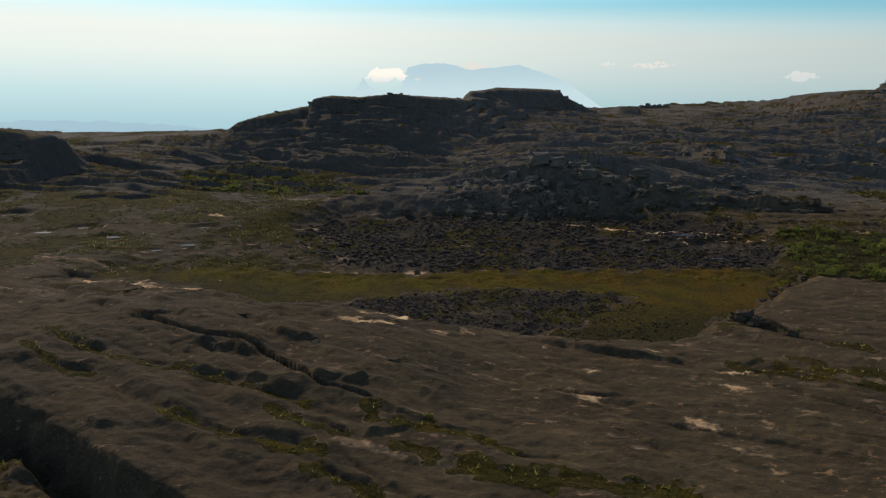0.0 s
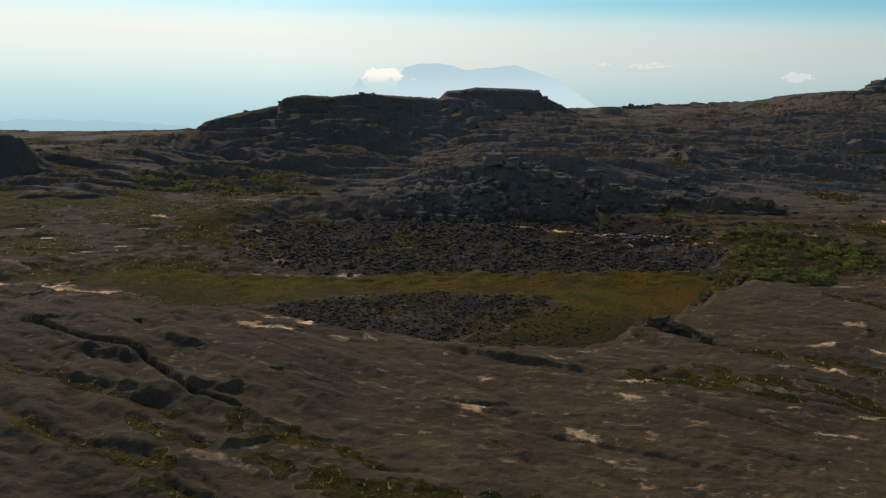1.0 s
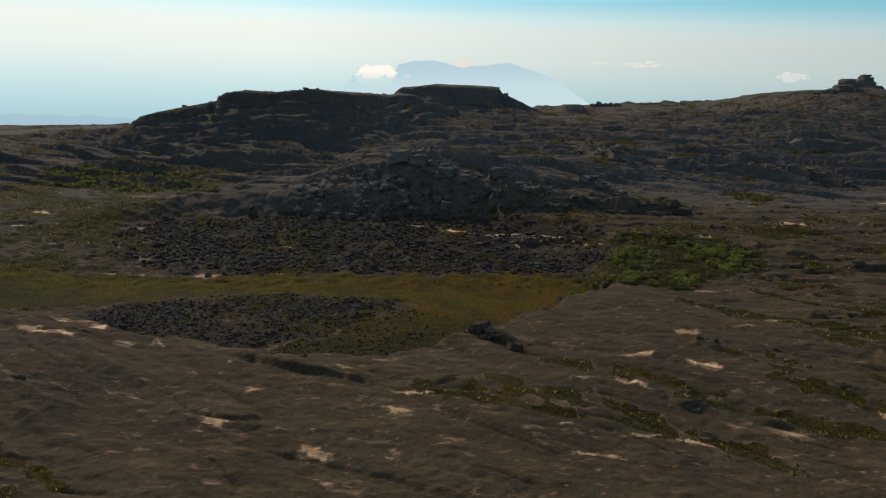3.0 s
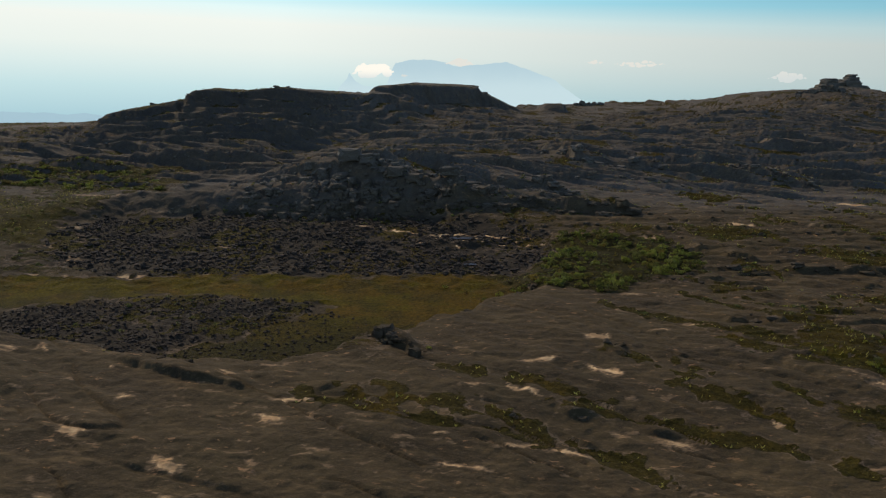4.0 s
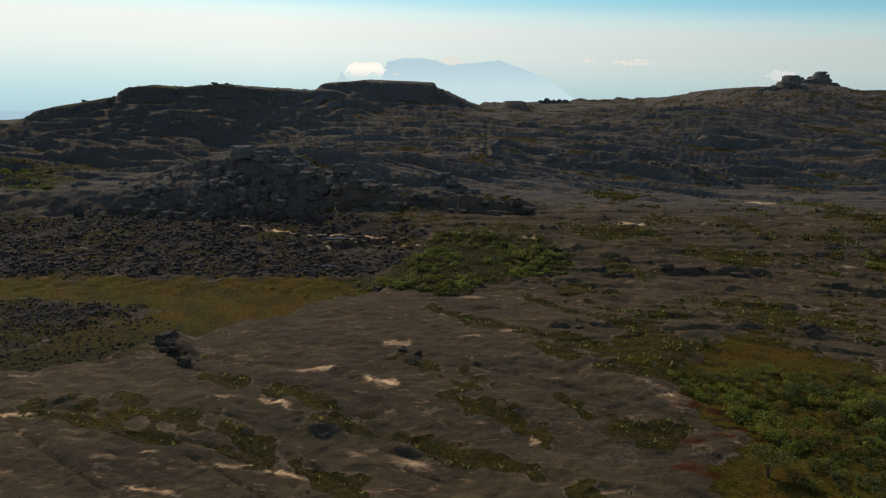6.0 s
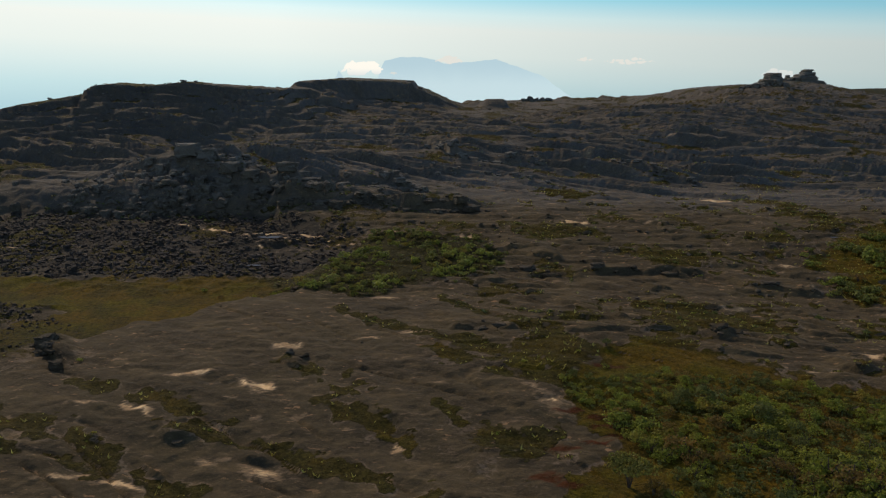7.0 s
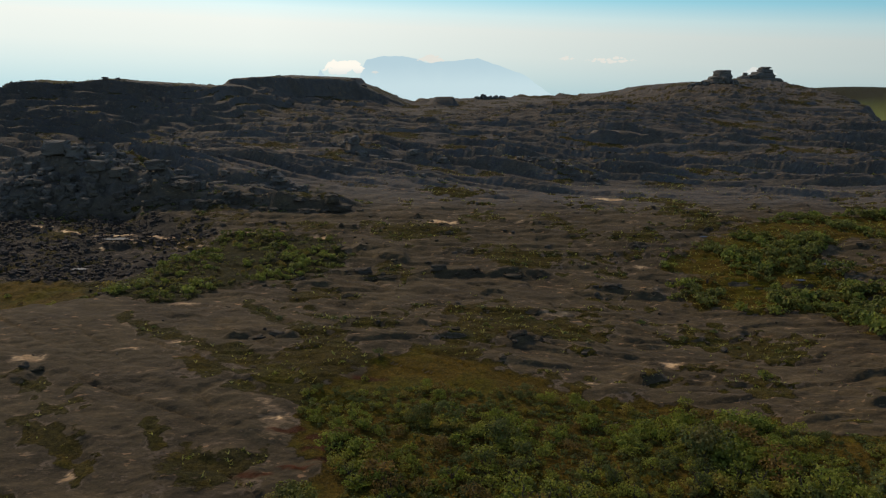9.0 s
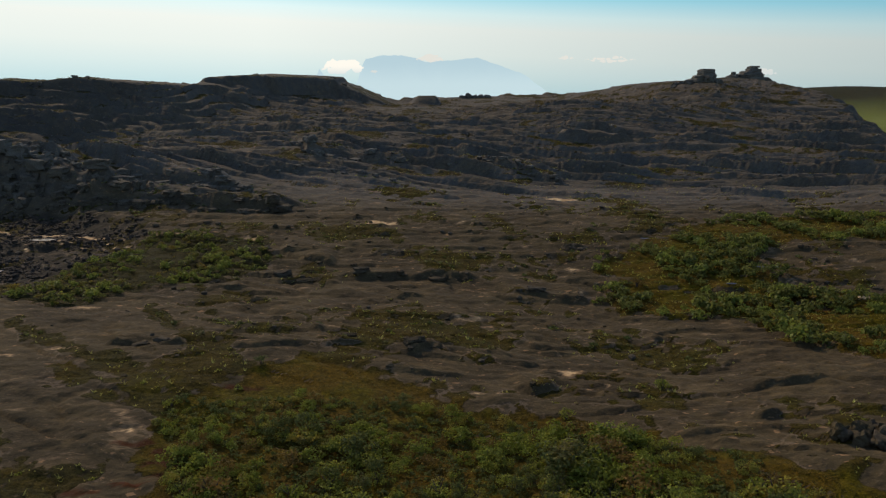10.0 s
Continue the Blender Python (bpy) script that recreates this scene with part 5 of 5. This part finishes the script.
# ---- pools ----
def pool(x, y, rx, ry, mat, z, label, seed):
    n = 40
    bm = bmesh.new()
    rim = []
    for i in range(n):
        a = 2 * math.pi * i / n
        r = 1.0 + 0.28 * noise.noise(Vector((math.cos(a) * 1.4 + seed, math.sin(a) * 1.4, 0))) + 0.16 * noise.noise(Vector((math.cos(a) * 4 + seed, math.sin(a) * 4, 3)))
        rim.append(bm.verts.new((0.6 * rx * r * math.cos(a), 0.42 * ry * r * math.sin(a), 0)))
    bm.faces.new(rim)
    ob = new("pool", bm_mesh("pool", bm, mat))
    ob.matrix_world = pose(x, y, z)
    tagged(ob, label, "pool", "pools", "structure")


for i, (px, py, rx, ry) in enumerate(POOLS):
    pool(px, py, rx, ry, mat_water, pool_level(px, py) - 0.02, "shallow still pool reflecting the sky", i * 2.3)


# ---- plants ----
def crown_mesh(seed, leaves, wide, tall, leaf, mat, lumps=7):
    """A shrub's crown: small leaf sprays on several uneven lobes, with gaps between them."""
    rng = np.random.RandomState(seed)
    lobes = [(np.array([0, 0, tall * 0.55]), 0.6 * wide)]
    for k in range(lumps):
        a = rng.rand() * 6.283
        lobes.append((np.array([math.cos(a) * wide * rng.uniform(0.3, 0.75), math.sin(a) * wide * rng.uniform(0.3, 0.75), tall * rng.uniform(0.35, 0.85)]), wide * rng.uniform(0.25, 0.45)))
    v = np.empty((leaves, 4, 3))
    for i in range(leaves):
        c, r = lobes[rng.randint(len(lobes))]
        d = rng.normal(size=3)
        d[2] = abs(d[2]) * 0.9 - 0.25
        d /= np.linalg.norm(d)
        p = c + d * r * rng.uniform(0.75, 1.12) * (1, 1, tall / wide * 0.9)
        nrm = d + rng.normal(size=3) * 0.55 + (0, 0, 0.4)
        nrm /= np.linalg.norm(nrm)
        side = np.cross(nrm, rng.normal(size=3))
        side /= np.linalg.norm(side)
        up = np.cross(nrm, side)
        s = leaf * rng.uniform(0.6, 1.35)
        v[i] = p + np.array([-side * s * 0.5, up * s * 0.45, side * s * 0.5, -up * s * 0.45]) * 1.2
    return fast_mesh("crown", v.reshape(-1, 3), np.arange(leaves * 4).reshape(-1, 4), mat)


def stem_mesh(seed, tall, thick, forks, spread):
    rng = random.Random(seed)
    bm = bmesh.new()
    for k in range(forks):
        a = 6.283 * k / forks + rng.uniform(-0.4, 0.4)
        lean = Vector((math.cos(a) * spread, math.sin(a) * spread, tall))
        bend = Vector((math.cos(a) * spread * 0.25, math.sin(a) * spread * 0.25, tall * 0.5))
        prev = None
        for q, r in ((Vector((0, 0, -0.3)), thick), (bend, thick * 0.7), (lean, thick * 0.3)):
            loop = [bm.verts.new(q + Vector((math.cos(j * 1.257) * r, math.sin(j * 1.257) * r, 0))) for j in range(5)]
            if prev:
                for j in range(5):
                    bm.faces.new((prev[j], prev[(j + 1) % 5], loop[(j + 1) % 5], loop[j]))
            prev = loop
    return bm_mesh("stem", bm, mat_bark, True)


LEAVES = (mat_leaf, mat_pale_leaf, mat_far_leaf, mat_fern, mat_rust_leaf, mat_leaf, mat_fern, mat_leaf, mat_leaf)
CROWNS = [crown_mesh(400 + i, 390, 1.2, 0.85 + 0.3 * (i % 3), 0.13, LEAVES[i], 10) for i in range(9)]
STEMS = [stem_mesh(500 + i, 1.1, 0.07, 4, 0.6) for i in range(3)]
LOW_CROWNS = [crown_mesh(430 + i, 150, 1.4, 1.2, 0.28, mat_grove, 8) for i in range(5)]
FAR_CROWNS = [crown_mesh(460 + i, 120, 1.4, 1.1, 0.36, mat_far_leaf, 7) for i in range(4)]
LOW_PALE = [crown_mesh(440 + i, 150, 1.4, 1.1, 0.28, mat_grove_pale, 8) for i in range(3)]


def shrub(x, y, size, k, label, group):
    thing = new("shrub")
    thing.matrix_world = pose(x, y, lands(x, y) - 0.05, 0, 0, (k * 77) % 360) @ Matrix.Diagonal((size, size, size, 1))
    part_of(thing, "stem", STEMS[k % 3])
    part_of(thing, "crown", CROWNS[k % 9])
    return tagged(thing, label, "shrub", group)


nrng = np.random.RandomState(77)
tx, ty = scatter(nrng, THICKET, 1.55)
order = np.argsort(ty + 0.15 * np.abs(tx - 155))
clump = fbm(tx, ty, 9, 3, 311)
drift = fbm(tx, ty, 13, 2, 317)
DRIFTS = ((2, 2, 0, 7), (0, 5, 7, 8, 2), (3, 6, 0, 1), (1, 1, 3, 4))


def drift_kind(v):
    """Which crown grows in this part of the thicket."""
    kinds = DRIFTS[int(np.clip((v + nrng.uniform(-0.15, 0.15)) / 0.25 + 2, 0, 3))]
    return int(kinds[nrng.randint(len(kinds))])


rest = []
made = 0
for i in order:
    if ty[i] < 84 or clump[i] < -0.5:
        continue
    size = float(np.clip(0.48 + 0.85 * clump[i] + nrng.rand() ** 2.5 * 0.95, 0.32, 1.9)) * (0.7 if ty[i] > 114 else 1.0) * (1.25 if tx[i] > 165 else 1.0)
    if made < 280 and ty[i] > 90:
        shrub(float(tx[i]), float(ty[i]), size, 9 * int(nrng.randint(100)) + drift_kind(drift[i]), "dense green thicket shrub growing in boggy ground", "thicket shrubs")
        made += 1
    else:
        rest.append((drift_kind(drift[i]), tx[i], ty[i], lands(tx[i], ty[i]), size, nrng.rand() * 6, 0.0, 1.0))
for mat, label in ((mat_leaf, "thicket of olive-green shrubs filling the fen"), (mat_pale_leaf, "pale green shrubs mixed into the thicket"), (mat_far_leaf, "dark green shrubs mixed into the thicket"),
                   (mat_fern, "bright green ferny shrubs in the thicket"), (mat_rust_leaf, "bronze-leaved shrubs mixed into the thicket")):
    some = [p for p in rest if LEAVES[p[0]] == mat]
    if some:
        tagged(joined("thicket", CROWNS, some, mat), label, "thicket", kind="stuff")
for x, y, s in ((126, 119.5, 1.0), (186, 127, 1.1), (134, 131, 0.8), (132.5, 124.5, 0.6), (189, 175, 1.5), (196, 176, 1.3), (172, 118, 0.9), (130.5, 92.5, 1.2), (132.0, 91.5, 1.0), (129.8, 112.5, 0.6), (134, 107, 0.6),
                (74, 163.5, 0.9), (78, 167, 1.1), (71, 160.5, 0.7), (82, 170, 1.2), (67.5, 166, 0.6), (76.5, 160, 0.8), (84, 164, 0.9), (63, 170, 0.7), (48.3, 133.6, 0.5), (47.2, 131.5, 0.6), (60.2, 123, 0.45)):
    shrub(x, y, s, int(x * 7), "single dark green shrub at the edge of bare rock", "lone shrubs")

for outline, gap, label, seed, big in ((GROVE_MID, 2.3, "low green shrubs crowding a hollow in the rock", 21, 0.85), (GROVE_EAST, 2.3, "patchy shrubs and bushes over wet ground", 22, 1.2), (GROVE_LEFT, 2.8, "dark green scrub at the foot of the hill", 23, 0.85)):
    rng2 = np.random.RandomState(seed)
    x, y = scatter(rng2, outline, gap)
    z, dens = on_ground(x, y), fbm(x, y, 12, 2, 320 + seed)
    for shapes, mat, test, nm in ((FAR_CROWNS if seed == 23 else LOW_CROWNS, mat_far_leaf if seed == 23 else mat_grove, rng2.rand(len(x)) < 0.6, "shrubs"), (LOW_PALE, mat_grove_pale, None, "bright_shrubs")):
        sel = test if test is not None else ~last
        last = sel
        places = [(int(rng2.randint(len(shapes))), a, b, c - 0.1, big * (0.45 + 0.9 * rng2.rand() ** 2 + 0.5 * d), rng2.rand() * 6, 0.0, 0.9 + 0.3 * rng2.rand())
                  for a, b, c, d, k in zip(x, y, z, dens, sel) if k and all(math.hypot((a - p[0]) / p[2], (b - p[1]) / p[3]) > 1.1 for p in POOLS) and d > (-0.1 if seed == 22 else -0.05 if seed == 23 else -0.25)]
        tagged(joined(nm, shapes, places, mat), label, "shrubs", kind="stuff")

# bushes on the low ground under the crevasse wall
for i in range(26):
    k = nrng.rand()
    x, y = -66 + 44 * k - nrng.uniform(4, 15), 99 - 36 * k - nrng.uniform(3, 12)
    shrub(float(x), float(y), float(nrng.uniform(0.5, 1.1)), int(nrng.randint(900)), "dark green bush among boulders below the rock wall", "crevasse bushes")

# small bushes and herbs between the shrubs of the eastern hollow
rng2 = np.random.RandomState(45)
HERBS = [crown_mesh(490 + i, 34, 0.9, 0.6, 0.26, mat_leaf, 4) for i in range(4)]
for outline, gap in ((GROVE_EAST, 2.0), (GROVE_MID, 1.8)):
    x, y = scatter(rng2, outline, gap)
    places = [(int(rng2.randint(4)), a, b, c - 0.05, 0.3 + 0.6 * rng2.rand() ** 2, rng2.rand() * 6, 0.0, 1.0) for a, b, c in zip(x, y, on_ground(x, y)) if rng2.rand() < 0.5]
    tagged(joined("undergrowth", HERBS, places, mat_grove), "low yellow-green herbs between the shrubs", "undergrowth", kind="stuff")

# scattered scrub on the hills and along the ledges
rng2 = np.random.RandomState(41)
x, y = rng2.uniform(-190, 330, 14000), rng2.uniform(140, 480, 14000)
keep = zones(x, y)[0] + 0.35 * fbm(x, y, 9, 2, 341) > 0.50
keep &= (area_dist(x, y, MEADOW) < -1) & (area_dist(x, y, RUBBLE_FAR) < 0) & (area_dist(x, y, GROVE_EAST) < 3) & (on_ground(x, y) > -8)
x, y = x[keep], y[keep]
z = on_ground(x, y)
TUFTS = [crown_mesh(480 + i, 19, 1.4, 0.9, 0.6, mat_far_leaf, 5) for i in range(5)]
ox, oy = rng2.uniform(-5, 110, 900), rng2.uniform(230, 262, 900)
green = fbm(ox, oy, 8, 2, 343) > 0.0
x, y = np.concatenate((x, ox[green])), np.concatenate((y, oy[green]))
z = on_ground(x, y)
places = [(int(rng2.randint(5)), a, b, c - 0.1, 0.25 + 0.5 * rng2.rand() ** 2, rng2.rand() * 6, 0.0, 0.8) for a, b, c in zip(x, y, z)]
tagged(joined("scrub", TUFTS, places, mat_far_leaf), "low scattered dull-green scrub among the rocks", "scrub", kind="stuff")


# low growth between the thicket's shrubs, its leaves coloured darker to deepen the shaded gaps
rng2 = np.random.RandomState(43)
FILL = [crown_mesh(470 + i, 46, 0.9, 0.6, 0.19, mat_leaf, 4) for i in range(4)]
x, y = scatter(rng2, THICKET, 1.0)
places = [(int(rng2.randint(4)), a, b, c - 0.05, 0.5 + 0.6 * rng2.rand(), rng2.rand() * 6, 0.0, 1.0) for a, b, c in zip(x, y, on_ground(x, y)) if b > 86 and rng2.rand() < 0.6]
tagged(joined("undergrowth", FILL, places, mat_far_leaf), "low leafy undergrowth between the thicket shrubs", "undergrowth", kind="stuff")


# the umbrella-shaped tree by the peat pools
def umbrella_tree(x, y, size):
    thing = new("tree")
    thing.matrix_world = pose(x, y, lands(x, y) - 0.1) @ Matrix.Diagonal((size, size, size, 1))
    part_of(thing, "trunk", stem_mesh(61, 2.3, 0.065, 6, 1.1))
    part_of(thing, "crown", crown_mesh(62, 1500, 2.3, 0.75, 0.16, mat_grove, 16), pose(0, 0, 1.9), "flat spreading crown of dark leaves")
    return tagged(thing, "small umbrella-crowned tree beside the peat pools", "tree")


umbrella_tree(128.4, 94.0, 1.15)


# rosette plants along the joints, sedge in the meadows
def rosette_mesh(seed, blades, length, mat, rise):
    rng = np.random.RandomState(seed)
    v = np.empty((blades, 3, 3))
    for i in range(blades):
        a, l, w = rng.rand() * 6.283, length * rng.uniform(0.6, 1.2), length * 0.16
        d = np.array([math.cos(a), math.sin(a), rise * rng.uniform(0.6, 1.5)])
        s = np.array([-math.sin(a), math.cos(a), 0]) * w
        v[i] = (-s, d * l, s)
    return fast_mesh("rosette", v.reshape(-1, 3), np.arange(blades * 3).reshape(-1, 3), mat)


rng2 = np.random.RandomState(51)
x, y = rng2.uniform(-95, 300, 150000), rng2.uniform(70, 320, 150000)
cov = zones(x, y)[0]
keep = (cov + 0.5 * fbm(x, y, 3.5, 2, 351) + 0.4 * (x > 120) > 0.75) & (area_dist(x, y, RUBBLE_FAR) < 0) & (area_dist(x, y, RUBBLE_NEAR) < 0) & (area_dist(x, y, MEADOW) < -1) & (area_dist(x, y, FEN) < -0.5) & (area_dist(x, y, GROVE_MID) < 0)
x, y = x[keep][:11000], y[keep][:11000]
z = on_ground(x, y)
ROSETTES = [rosette_mesh(600 + i, 9, 0.36, mat_rosette, 0.9) for i in range(4)]
places = [(int(rng2.randint(4)), a, b, c, 0.3 + 1.0 * rng2.rand() ** 2.5, rng2.rand() * 6, 0.0, 1.0) for a, b, c in zip(x, y, z)]
tagged(joined("rosettes", ROSETTES, places, mat_rosette), "yellow-green rosette plants rooted in the joints", "rosettes", kind="stuff")
LITTLE = [crown_mesh(450 + i, 36, 0.9, 0.7, 0.26, mat_leaf, 3) for i in range(4)]
places = [(int(rng2.randint(4)), a, b, c - 0.05, 0.2 + 0.5 * rng2.rand() ** 2, rng2.rand() * 6, 0.0, 0.8) for a, b, c in zip(x[::9] + 0.6, y[::9] + 0.3, on_ground(x[::9] + 0.6, y[::9] + 0.3))]
tagged(joined("joint_plants", LITTLE, places, mat_leaf), "small green plants filling the rock joints", "plants", kind="stuff")

for outline, count, label, seed in ((FEN, 6500, "olive and rust sedge tufts in the fen", 61), (MEADOW, 4200, "yellow-green sedge tufts in the wet meadow", 62)):
    rng2 = np.random.RandomState(seed)
    px, py = [p[0] for p in outline], [p[1] for p in outline]
    x, y = rng2.uniform(min(px), max(px), count * 2), rng2.uniform(min(py), max(py), count * 2)
    keep = area_dist(x, y, outline) > 0.3
    x, y = x[keep][:count], y[keep][:count]
    z = on_ground(x, y)
    grass = mat_grass if seed == 61 else mat_meadow
    tufts = [rosette_mesh(620 + i, 9, 0.22, grass, 0.5) for i in range(4)]
    places = [(int(rng2.randint(4)), a, b, c, 0.5 + 0.6 * rng2.rand(), rng2.rand() * 6, 0.0, 1.0) for a, b, c in zip(x, y, z)]
    tagged(joined("sedge", tufts, places, grass), label, "sedge", kind="stuff")
